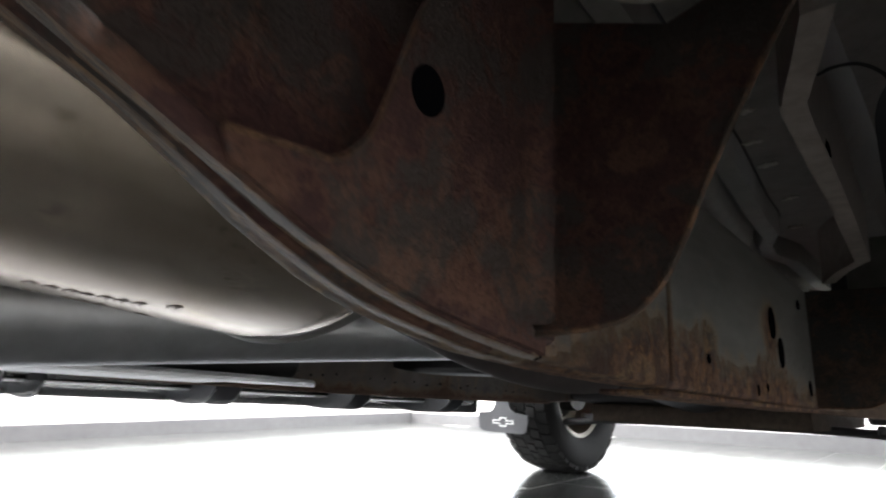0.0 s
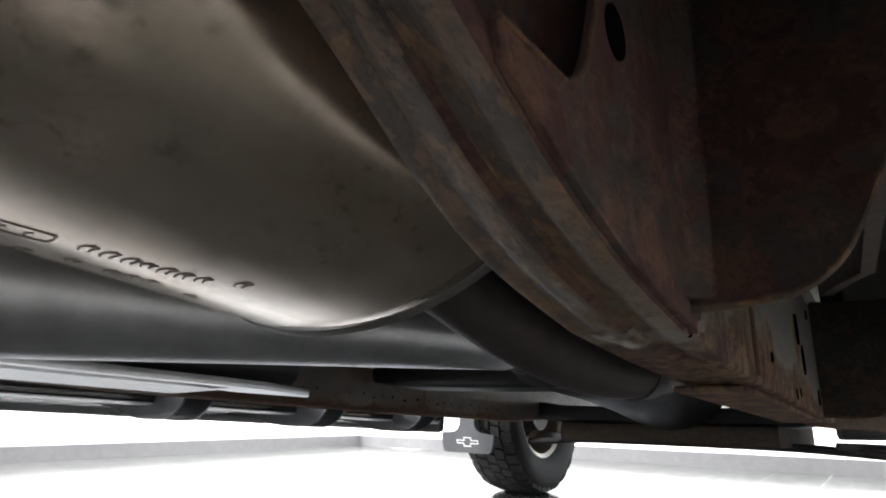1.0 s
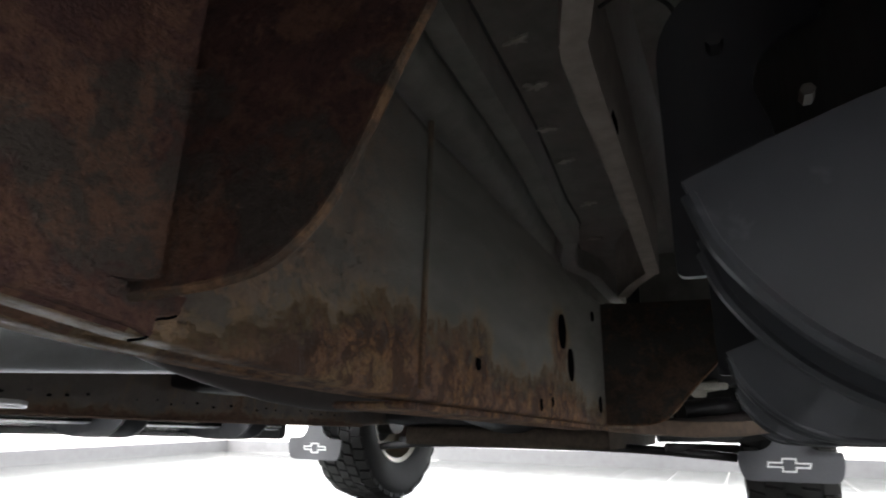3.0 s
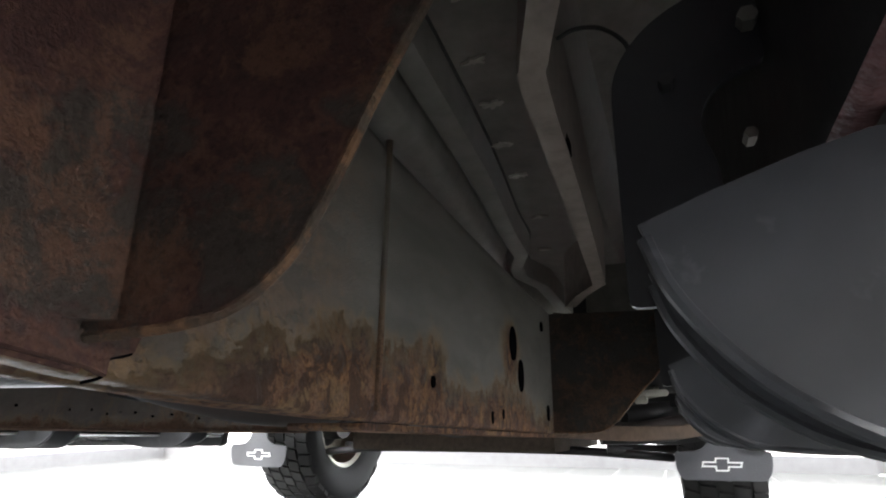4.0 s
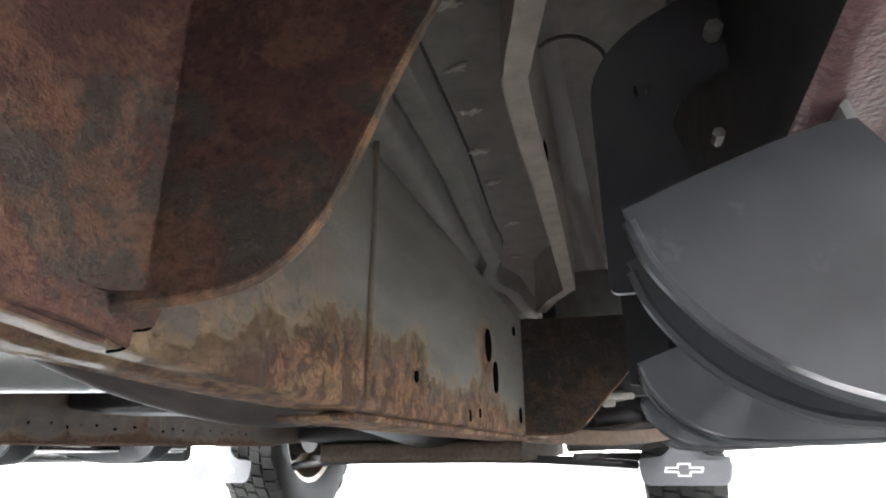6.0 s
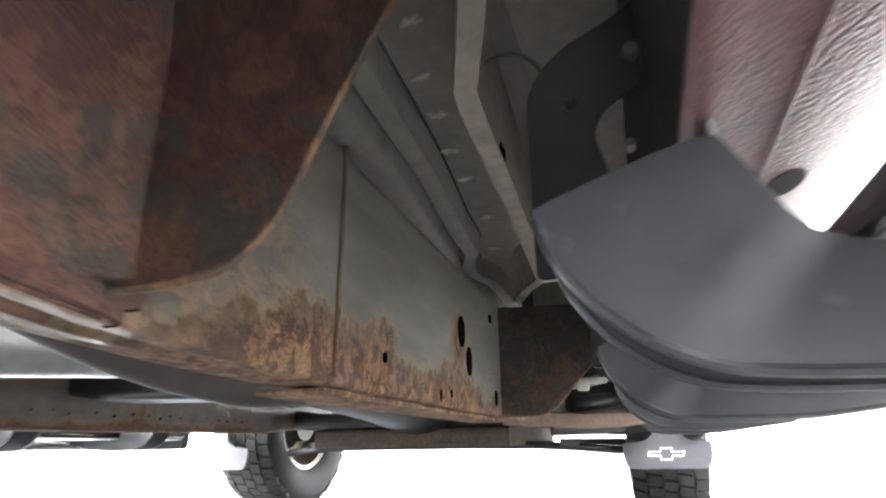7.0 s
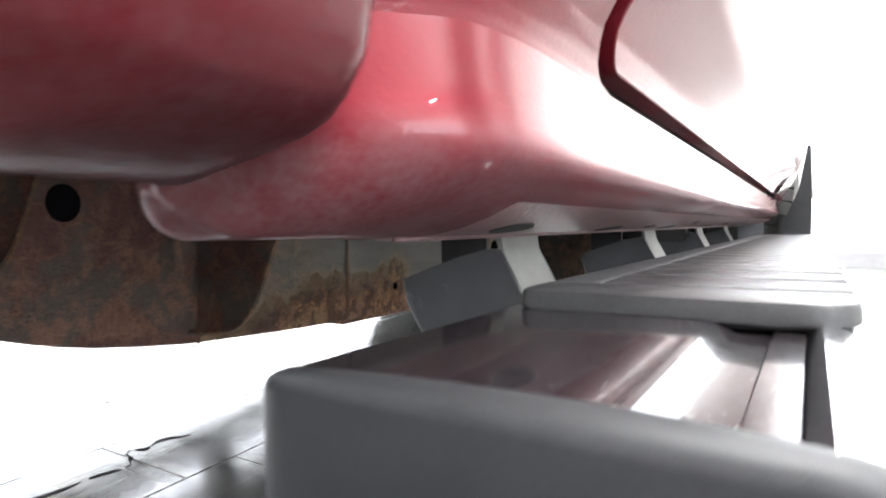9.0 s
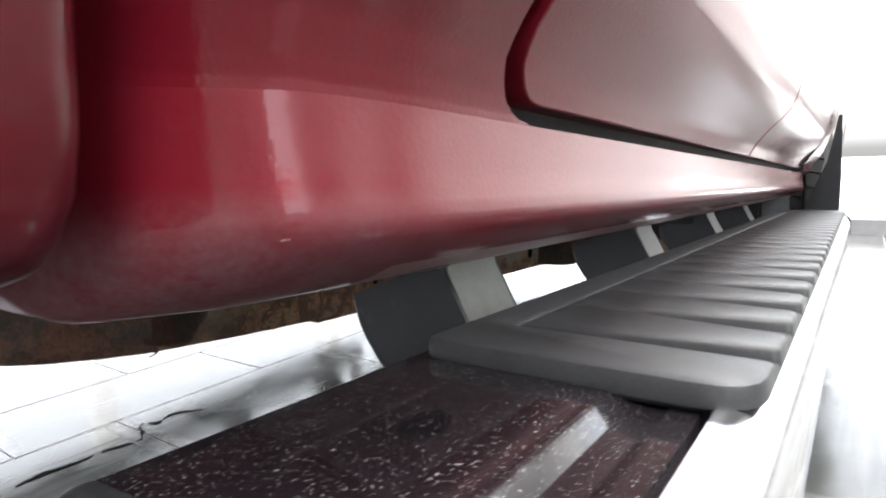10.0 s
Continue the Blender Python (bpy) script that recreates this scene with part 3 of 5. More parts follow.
# flat black that paints the shade inside holes, pits and cracks
VOID = grained("hole_shade_black", (0.004, 0.004, 0.005), 0.9, 0, 0, 60, 0.3, 0.1, 0.001, 0.0)
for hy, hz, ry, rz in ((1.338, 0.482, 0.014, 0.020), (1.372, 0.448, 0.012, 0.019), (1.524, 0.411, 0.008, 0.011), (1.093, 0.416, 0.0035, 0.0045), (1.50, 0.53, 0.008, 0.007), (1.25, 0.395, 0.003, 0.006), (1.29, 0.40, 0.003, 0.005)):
    disc_on_x(rail, "hole_disc", 0.046, hy, hz, ry, rz, VOID, 0.0012)
for i in range(30):
    disc_on_x(left_rail, "pit", mirror(RAIL_IN), 0.95 + 0.045 * i + 0.012 * math.sin(7.3 * i), 0.424 + 0.004 * math.sin(4.1 * i), 0.0035 + 0.0015 * math.sin(5.7 * i), 0.003, VOID if i % 4 else PIPE, 0.0015, 10)
bm = bmesh.new()
tube(bm, [(mirror(-0.019), y, lerp_table(RAIL_INNER, y) - 0.001) for y in (0.85, 1.2, 1.6, 2.0, 2.4)], 0.004, 8, 3)
part("lower_lip", bm, grained("pale_rust_lip", (0.17, 0.105, 0.075), 0.7, 0, 0, 60, 0.5, 0.3), left_rail, "paler rusty lower lip")
# weld seam across the rail and the step where the lower plate overlaps
bm = bmesh.new()
tube(bm, [(0.0462, 1.004, 0.578), (0.0462, 1.003, 0.48), (0.0462, 1.001, 0.39)], 0.0026, 8, 6)
part("weld_seam", bm, rusty("seam_rust", (0.085, 0.075, 0.062), (0.10, 0.055, 0.036), (0.18, 0.10, 0.06), 0.38, 0.50, 0.60), rail)
bm = bmesh.new()
block(bm, -0.019, 0.038, 1.0, 1.62, 0.3785, 0.383, 0.002)
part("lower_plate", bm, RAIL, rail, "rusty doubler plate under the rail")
def body_mount(y, x_in, edge, rust, label):
    """A pressed outrigger: a face that looks rearward with a rolled outer edge, and a gusset back to the rail."""
    root = new("body_mount")
    root.parent = truck
    tagged(root, label)
    # the face: from the fold at x_in out to the edge curve
    bm = bmesh.new()
    outer = path_points([(x, y + (x - x_in) * 0.12, z) for x, z in edge], 5)
    rows = []
    for p in outer:
        f = Vector((x_in, y, min(p.z, 0.606)))
        row = [f.lerp(p, t) for t in (0, 0.25, 0.5, 0.75, 1)]
        for q, t in zip(row, (0, 0.25, 0.5, 0.75, 1)):
            q.z -= max(0.0, q.z - 0.572) * math.sin(math.pi * t) ** 2 * 0.95
        rows.append(row)
    grid = [[bm.verts.new(p) for p in r] for r in rows]
    for a, b in zip(grid, grid[1:]):
        for i in range(4):
            bm.faces.new((a[i], a[i + 1], b[i + 1], b[i]))
    bmesh.ops.solidify(bm, geom=bm.faces[:], thickness=0.003)
    part("face_plate", bm, rust, root)
    bm = bmesh.new()
    tube(bm, [(p.x, p.y + 0.001, p.z) for p in outer], 0.0019, 8, 1)
    part("rolled_edge", bm, EDGE_RUST, root)
    return root


EDGE_RUST = deep_rust("bright_edge_rust", (0.075, 0.040, 0.027), (0.125, 0.070, 0.042), (0.20, 0.11, 0.06), (0.06, 0.048, 0.038))
near_edge = [(0.0480, 0.403), (0.066, 0.404), (0.085, 0.406), (0.102, 0.411), (0.118, 0.425), (0.130, 0.447), (0.142, 0.475), (0.154, 0.500), (0.166, 0.524), (0.179, 0.548), (0.196, 0.578), (0.210, 0.605)]
near_mount = body_mount(0.795, 0.0480, near_edge, BRACKET_RUST, "dark rusty body mount bracket on the frame rail")
# side plate of the near mount, slanting back to the rail, with its hole
bm = bmesh.new()
curve = path_points([(0.0500, 0.600, 0.452), (0.0505, 0.637, 0.455), (0.051, 0.647, 0.456), (0.0515, 0.657, 0.463), (0.052, 0.667, 0.477), (0.052, 0.676, 0.502), (0.052, 0.686, 0.534), (0.052, 0.694, 0.557), (0.052, 0.706, 0.584), (0.052, 0.724, 0.604), (0.051, 0.764, 0.622)], 5)
outline = [(p.y, p.z) for p in curve] + [(0.794, 0.622), (0.794, 0.405), (0.818, 0.407), (0.816, 0.401), (0.807, 0.398), (0.8065, 0.392)]
outline += [(y, lerp_table(RAIL_BOTTOM, y) + 0.005) for y in (0.800, 0.79, 0.77, 0.757, 0.735, 0.71, 0.69, 0.675, 0.66, 0.644, 0.625, 0.605)]
prism(bm, outline, "x", 0.0445, 0.0495, 0.0008)
part("side_plate", bm, BRACKET_RUST, near_mount)
bm = bmesh.new()
tube(bm, [(0.0490, p.y, p.z) for p in curve], 0.0018, 8, 1)
part("rolled_edge", bm, EDGE_RUST, near_mount)
# solid black plug on the plate; its colour is the hole's shade
bm = bmesh.new()
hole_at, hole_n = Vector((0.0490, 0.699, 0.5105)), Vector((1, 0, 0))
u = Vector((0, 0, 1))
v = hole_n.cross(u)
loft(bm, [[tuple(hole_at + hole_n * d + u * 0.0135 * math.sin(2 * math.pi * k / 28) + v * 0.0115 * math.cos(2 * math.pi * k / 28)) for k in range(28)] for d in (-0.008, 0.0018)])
part("round_hole_plug", bm, VOID, near_mount)
# soft inner bend between the side plate and the face
bm = bmesh.new()
bend = [(0.0495 + 0.013 * (1 - math.cos(math.pi / 2 * k / 6)), 0.7955 - 0.013 * (1 - math.sin(math.pi / 2 * k / 6))) for k in range(7)]
loft(bm, [[(x, y, z) for x, y in bend + [(0.049, 0.798)]] for z in (0.408, 0.45, 0.50, 0.56, 0.62)])
part("bend", bm, BRACKET_RUST, near_mount)
# ragged crack below the fold, its dark drawn as a thin black tube
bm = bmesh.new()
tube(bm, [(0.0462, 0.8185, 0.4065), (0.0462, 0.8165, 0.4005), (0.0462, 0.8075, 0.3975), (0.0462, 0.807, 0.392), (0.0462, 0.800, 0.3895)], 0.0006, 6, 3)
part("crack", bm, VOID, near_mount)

far_edge = [(0.046, 0.386), (0.09, 0.386), (0.118, 0.391), (0.138, 0.405), (0.156, 0.426), (0.176, 0.448), (0.197, 0.47), (0.225, 0.51), (0.235, 0.56)]
far_mount = body_mount(1.56, 0.046, far_edge, FAR_BRACKET, "brown rusty body mount bracket with curved lower edge")


def cushion(x, y, z, r, h):
    bm = bmesh.new()
    n = 28
    prof = [(0.0, 0.0), (r * 0.55, 0.0), (r * 0.6, h * 0.25), (r * 0.95, h * 0.3), (r, h * 0.5), (r * 0.95, h * 0.75), (r * 0.7, h * 0.8), (r * 0.7, h)]
    loft(bm, [[(x + q * math.cos(2 * math.pi * k / n), y + q * math.sin(2 * math.pi * k / n), z + t) for k in range(n)] for q, t in prof[1:]])
    pad = part("mount_cushion", bm, RUBBER, truck, "dark rubber body mount cushion with pale washer")
    bm = bmesh.new()
    prism(bm, [(x + 0.046 * math.cos(k * math.pi / 16), y + 0.046 * math.sin(k * math.pi / 16)) for k in range(32)], "z", z - 0.004, z + 0.001, 0.001)
    part("washer", bm, CUSHION, pad, "pale dirty washer")
    bm = bmesh.new()
    prism(bm, [(x + 0.017 * math.cos(k * math.pi / 3 + 0.3), y + 0.017 * math.sin(k * math.pi / 3 + 0.3)) for k in range(6)], "z", z - 0.018, z - 0.004, 0.002)
    part("bolt", bm, CUSHION, pad, "dull hexagonal bolt head")
    return pad


cushion(0.152, 0.745, 0.578, 0.044, 0.044)
bm = bmesh.new()
prism(bm, rounded([(0.050, 0.69), (0.165, 0.69), (0.205, 0.72), (0.205, 0.80), (0.050, 0.80)], 0.02, 4), "z", 0.622, 0.626, 0.001)
part("seat_plate", bm, BRACKET_RUST, near_mount)

# rear spring hanger on the rail
bm = bmesh.new()
tube(bm, [(-0.01, 0.592, 0.566), (0.04, 0.592, 0.562), (0.092, 0.592, 0.560)], lambda t: 0.040 if t < 0.6 else 0.030, 24, 5)
hanger = part("spring_hanger", bm, BRACKET_RUST, truck, "rusty spring hanger bush with pale bolt")
bm = bmesh.new()
tube(bm, [(0.085, 0.598, 0.583), (0.105, 0.598, 0.581), (0.130, 0.598, 0.580)], lambda t: 0.016 if t < 0.7 else 0.012, 6, 4)
part("bolt", bm, CRIMP, hanger)

# muffler: an oval can with rolled end lips and pressed marks below
bm = bmesh.new()


def muffler_ring(y, grow=0.0, cx=-0.24):
    cz = 0.508 - 0.075 * (y - 0.8)
    return [(cx + (0.19 + grow) * math.cos(2 * math.pi * k / 56), y, cz + (0.092 + grow) * math.sin(2 * math.pi * k / 56)) for k in range(56)]


loft(bm, [muffler_ring(y, g) for y, g in ((0.12, -0.03), (0.14, -0.004), (0.2, -0.001), (0.35, 0), (0.5, 0), (0.65, 0), (0.80, 0), (0.820, -0.004), (0.826, -0.03))])
muffler = part("muffler", bm, STEEL, truck, "large oval aluminised muffler with dusty brown bloom")
for y in (0.816, 0.128):
    bm = bmesh.new()
    rows = loft(bm, [muffler_ring(y - 0.004, 0.001), muffler_ring(y - 0.002, 0.003), muffler_ring(y + 0.003, 0.004), muffler_ring(y + 0.006, 0.002)], caps=False)
    part("end_lip", bm, CRIMP, muffler)


def muffler_bottom(x, y):
    cz = 0.508 - 0.075 * (y - 0.8)
    t = max(-0.98, min(0.98, (x + 0.24) / 0.19))
    return cz - 0.092 * math.sqrt(1 - t * t)


EMBOSS = grained("embossed_dirt", (0.16, 0.13, 0.105), 0.5, 0.5, 0, 90, 0.5, 0.2)
random.seed(5)


def pressed(points, name="pressed_mark"):
    """A raised stroke that follows the can's belly. points: (x, y) in plan."""
    bm = bmesh.new()
    tube(bm, [(x, y, muffler_bottom(x, y) + 0.0004) for x, y in points], 0.0011, 6, 3)
    part(name, bm, EMBOSS, muffler)


for row in ([(-0.236, 0.618), (-0.235, 0.630), (-0.233, 0.642), (-0.231, 0.652), (-0.229, 0.663), (-0.227, 0.674), (-0.223, 0.685), (-0.208, 0.705)], [(-0.295, 0.605), (-0.280, 0.628), (-0.275, 0.651), (-0.271, 0.662), (-0.268, 0.673), (-0.275, 0.708)]):
    for i, (x, y) in enumerate(row):
        h = random.uniform(0.006, 0.009)
        pressed([(x - h, y - 0.002), (x - h * 0.3, y - 0.0035), (x + h * 0.5, y - 0.002), (x + h, y + 0.001)])
        pressed([(x - h * 0.8, y + 0.003), (x, y + random.uniform(0.0005, 0.003)), (x + h * 0.8, y + 0.0035)])
pressed([(-0.241, 0.545), (-0.238, 0.57), (-0.233, 0.600)], "pressed_frame")
pressed([(-0.233, 0.600), (-0.242, 0.6015), (-0.251, 0.601)], "pressed_frame")
pressed([(-0.270, 0.545), (-0.261, 0.57), (-0.251, 0.601)], "pressed_frame")
for x, y in ((-0.246, 0.590), (-0.249, 0.578), (-0.252, 0.567)):
    pressed([(x - 0.005, y), (x, y - 0.001), (x + 0.005, y + 0.001)])

bm = bmesh.new()
tube(bm, [(-0.20, 0.79, 0.495), (-0.19, 0.90, 0.475), (-0.165, 1.02, 0.437), (-0.14, 1.16, 0.420), (-0.125, 1.33, 0.438), (-0.11, 1.6, 0.478), (-0.12, 2.2, 0.50)], 0.036, 24, 8)
pipe = part("exhaust_pipe", bm, PIPE, truck, "brown steel exhaust pipe bending forward from the muffler")
bm = bmesh.new()
tube(bm, [(-0.134, 1.235, 0.427), (-0.130, 1.275, 0.432)], 0.041, 24, 2)
part("clamp", bm, PIPE, pipe)

bm = bmesh.new()
tube(bm, [(-0.45, -0.5, 0.326), (-0.45, 0.66, 0.440), (-0.45, 1.45, 0.516)], 0.060, 36, 6)
shaft = part("driveshaft", bm, TUBE, truck, "grey aluminium driveshaft with dusty patches")
bm = bmesh.new()
tube(bm, [(-0.45, 1.44, 0.499), (-0.45, 1.50, 0.504), (-0.45, 1.56, 0.51)], lambda t: 0.038 - 0.012 * math.sin(6 * t), 20, 6)
part("yoke", bm, GREASE, shaft)

# gearbox, crossmember and ribbed shield between the rails
bm = bmesh.new()
loft(bm, [[(-0.45 + w * math.cos(2 * math.pi * k / 24), y, 0.55 + h * math.sin(2 * math.pi * k / 24)) for k in range(24)] for y, w, h in ((1.56, 0.07, 0.07), (1.62, 0.11, 0.11), (1.9, 0.13, 0.12), (2.2, 0.16, 0.14), (2.5, 0.2, 0.17))])
part("gearbox", bm, GREASE, truck, "dark oily gearbox housing")
for y0, zz in ((1.62, 0.445), (2.55, 0.40)):
    bm = bmesh.new()
    loft(bm, [[(x, y0 + dy, zz + dz + lift) for dy, dz in rounded([(0, 0), (0.13, 0), (0.13, 0.06), (0, 0.06)], 0.015, 3)] for x, lift in ((-1.0, 0.02), (-0.85, 0.0), (-0.6, -0.005), (-0.3, -0.005), (-0.1, 0.0), (-0.03, 0.01))])
    part("crossmember", bm, GREASE, truck, "dark steel crossmember between the rails")
bm = bmesh.new()
loft(bm, [[(x, y, z) for x, z in rounded([(-0.925, 0.398), (-0.60, 0.396), (-0.585, 0.41), (-0.575, 0.60), (-0.925, 0.60)], 0.015, 3)] for y in (-0.2, 0.3, 0.8, 1.02, 1.08)])
tank = part("fuel_tank", bm, GREASE, truck, "dark fuel tank with a bright ribbed shield below")
for i in range(6):
    x = -0.702 - 0.042 * i
    bm = bmesh.new()
    block(bm, x - 0.016, x + 0.016, -0.2, 1.03 + 0.010 * i, 0.387, 0.399, 0.003)
    part("shield_rib", bm, SKID, tank, "bright ribbed metal shield")
bm = bmesh.new()
prism(bm, [(-0.582, -0.2), (-0.582, 1.02), (-0.625, 1.14), (-0.66, 1.17), (-0.70, 1.06), (-0.686, 1.0), (-0.610, 0.985), (-0.610, -0.2)], "z", 0.386, 0.3965, 0.002)
part("shield_edge", bm, SKID, tank, "broad bright shield edge")

# cab floor pressing with long ribs and a flange
bm = bmesh.new()
sec = [(-1.2, 0.70), (-0.10, 0.70), (-0.03, 0.664), (-0.012, 0.646), (-0.003, 0.634), (0.008, 0.627), (0.020, 0.626), (0.030, 0.631), (0.035, 0.640), (0.038, 0.656), (0.041, 0.660), (0.0435, 0.656), (0.046, 0.642), (0.050, 0.638), (0.066, 0.638), (0.071, 0.640), (0.0735, 0.646), (0.0745, 0.674), (0.084, 0.674), (0.15, 0.672), (0.166, 0.69), (0.172, 0.755), (0.29, 0.765)]
FLOOR_DRIFT = [(0.69, 0.02), (1.0, 0.0), (1.30, -0.018), (1.38, -0.032), (1.50, -0.040), (1.56, -0.062), (1.62, -0.070), (1.70, -0.05), (2.6, -0.05)]


def floor_point(x, y, z):
    """The pressing's ribs run slightly inward as they go forward."""
    w = 1.0 if -0.11 < x < 0.085 else max(0.0, (0.15 - x) / 0.065) if x > 0 else 0.0
    return (x + lerp_table(FLOOR_DRIFT, y) * w, y, z + (0.02 if y < 0.75 else 0.0))


loft(bm, [[floor_point(x, y, z) for x, z in sec] for y in (0.69, 0.75, 1.0, 1.2, 1.4, 1.5, 1.56, 1.62, 1.7, 2.6)], closed=False)
bmesh.ops.solidify(bm, geom=bm.faces[:], thickness=0.004)
cab_floor = part("cab_floor", bm, UNDER, truck, "grey-green underbody panel with pressed ribs")
bm = bmesh.new()
fl = path_points([(0.192, 0.87, 0.592), (0.176, 0.92, 0.590), (0.161, 0.965, 0.589), (0.155, 1.0, 0.588), (0.147, 1.2, 0.588), (0.132, 1.49, 0.588), (0.130, 1.512, 0.588)], 6)
fl2 = [Vector((0.13, 1.512, 0.588)), Vector((0.097, 1.565, 0.586)), Vector((0.072, 1.612, 0.580))]
for pts in (fl, fl2):
    loft(bm, [[(p.x - 0.009, p.y, p.z), (p.x + 0.009, p.y, p.z), (p.x + 0.012, p.y, p.z + 0.09), (p.x - 0.006, p.y, p.z + 0.09)] for p in pts])
part("flange", bm, grained("flange_primer", (0.235, 0.198, 0.178), 0.55, 0, 0, 60, 0.4, 0.2), cab_floor, "dusty grey flange strip")
# thin dark tube that draws the shadow line along the pressed edge
bm = bmesh.new()
tube(bm, [floor_point(0.0755, y, 0.673) for y in (0.80, 0.9, 1.0, 1.2, 1.4, 1.5, 1.56, 1.62)], 0.0016, 8, 3)
part("seam_shadow", bm, GREASE, cab_floor)
random.seed(9)
WELD = grained("weld_smear", (0.42, 0.40, 0.36), 0.7, 0, 0, 120, 0.3, 0.3)
for y in (0.94, 0.985, 1.06, 1.13, 1.21, 1.29, 1.43, 1.58):
    bm = bmesh.new()
    x = 0.100 - 0.09 * (y - 1.0) + random.uniform(-0.008, 0.008)
    ring = []
    for k in range(18):
        r = random.uniform(0.35, 1.3)
        ring.append((x + 0.012 * r * math.cos(k * math.pi / 9), y + 0.0055 * r * math.sin(k * math.pi / 9)))
    prism(bm, ring, "z", 0.6712, 0.676)
    part("spot_weld", bm, WELD, cab_floor)
# black block paints the dark inside of the slot
bm = bmesh.new()
block(bm, 0.1585, 0.1612, 1.03, 1.10, 0.590, 0.602, 0.001)
part("slot", bm, VOID, cab_floor)
bm = bmesh.new()
hook = path_points([(0.046, 1.605, 0.570), (0.066, 1.605, 0.566), (0.088, 1.605, 0.558), (0.102, 1.605, 0.538), (0.116, 1.605, 0.514), (0.132, 1.605, 0.512), (0.140, 1.605, 0.530)], 5)
loft(bm, [[(p.x, p.y - 0.012, p.z), (p.x, p.y + 0.03, p.z + 0.004), (p.x + 0.003, p.y + 0.03, p.z - 0.004 - 0.016 * math.sin(math.pi * i / 30)), (p.x + 0.003, p.y - 0.012, p.z - 0.006 - 0.016 * math.sin(math.pi * i / 30))] for i, p in enumerate(hook)])
part("hanger_bracket", bm, CUSHION, cab_floor, "grey bent hanger")
bm = bmesh.new()
tube(bm, [(0.176, 0.962, 0.600), (0.187, 0.957, 0.600), (0.201, 0.957, 0.597), (0.213, 0.957, 0.585), (0.217, 0.956, 0.570)], 0.0013, 8, 6)
part("cable", bm, RUBBER, cab_floor, "thin black cable")
bm = bmesh.new()
block(bm, 0.052, 0.28, 1.76, 1.80, 0.455, 0.66, 0.004)
part("front_bulkhead", bm, GREASE, cab_floor, "dark lower bulkhead")
bm = bmesh.new()
block(bm, 0.09, 0.279, 1.66, 1.70, 0.555, 0.66, 0.006)
part("cross_panel", bm, UNDER, cab_floor, "grey pressed cross panel")

# ---- painted body ----
# outline of the side in (x, z), from the rocker's underside up to the roof
SIDE = [(0.277, 0.785), (0.280, 0.53), (0.2815, 0.507), (0.284, 0.496), (0.2875, 0.4895), (0.291, 0.4864), (0.296, 0.4853), (0.303, 0.4852), (0.318, 0.4858), (0.330, 0.4864), (0.3385, 0.4869), (0.346, 0.4877), (0.354, 0.4890), (0.363, 0.4910), (0.378, 0.4960), (0.391, 0.5020), (0.402, 0.5095), (0.4075, 0.5145), (0.4105, 0.5190), (0.4110, 0.5230), (0.4096, 0.5285), (0.4073, 0.5345), (0.4054, 0.5415), (0.4037, 0.551), (0.4025, 0.558), (0.402, 0.563)]
UPPER = [(0.402, 0.563), (0.4026, 0.567), (0.4050, 0.574), (0.412, 0.588), (0.427, 0.607), (0.444, 0.624), (0.455, 0.637), (0.462, 0.655), (0.468, 0.685), (0.474, 0.73), (0.481, 0.79), (0.489, 0.85), (0.494, 0.92), (0.492, 1.02), (0.482, 1.12), (0.470, 1.18)]
UPPER = [tuple(a[i] + (b[i] - a[i]) * k / 4 for i in (0, 1)) for a, b in zip(UPPER, UPPER[1:]) for k in range(4)] + UPPER[-1:]
ROOF = [(0.470, 1.18), (0.40, 1.45), (0.33, 1.68), (0.25, 1.74), (-0.2, 1.77)]
REAR = 0.608
# plan of the rear end: inset from the side against the distance from the end; a slanting face, then a tight corner
PLAN = [(0.0, 0.113), (0.0015, 0.098), (0.004, 0.085), (0.010, 0.066), (0.02, 0.049), (0.03, 0.0365), (0.04, 0.0255), (0.048, 0.0172), (0.053, 0.0125), (0.058, 0.0090), (0.064, 0.0062), (0.074, 0.0036), (0.09, 0.0014), (0.110, 0.0)]


def upper_x(z):
    return lerp_table([(b, a) for a, b in UPPER], z)


def skin(bm, columns, flip=1):
    rows = [[bm.verts.new(p) for p in c] for c in columns]
    for a, b in zip(rows, rows[1:]):
        for i in range(len(a) - 1):
            bm.faces.new((a[i], a[i + 1], b[i + 1], b[i]))
    return rows


def corner(y0, ry, rx, n=7):
    """Plan points (y, inset) of a rounded corner, from the end wall to the side."""
    return [(y0 + ry * (1 - math.cos(math.pi / 2 * i / n)), rx * (1 - math.sin(math.pi / 2 * i / n))) for i in range(n + 1)]


DOOR_Y, DOOR_Z, DOOR_R = 0.774, 0.572, 0.038


def door_start(z):
    d = DOOR_R - min(DOOR_R, max(0.0, z - DOOR_Z))
    return DOOR_Y + 0.012 * max(0, z - DOOR_Z) + DOOR_R - math.sqrt(max(0.0, DOOR_R ** 2 - d ** 2))


def both_sides(make):
    for side in (1, -1):
        make((lambda x: x) if side > 0 else mirror)


cab = new("cab")
cab.parent = truck
tagged(cab, "dark red metallic cab with glossy rocker panel")


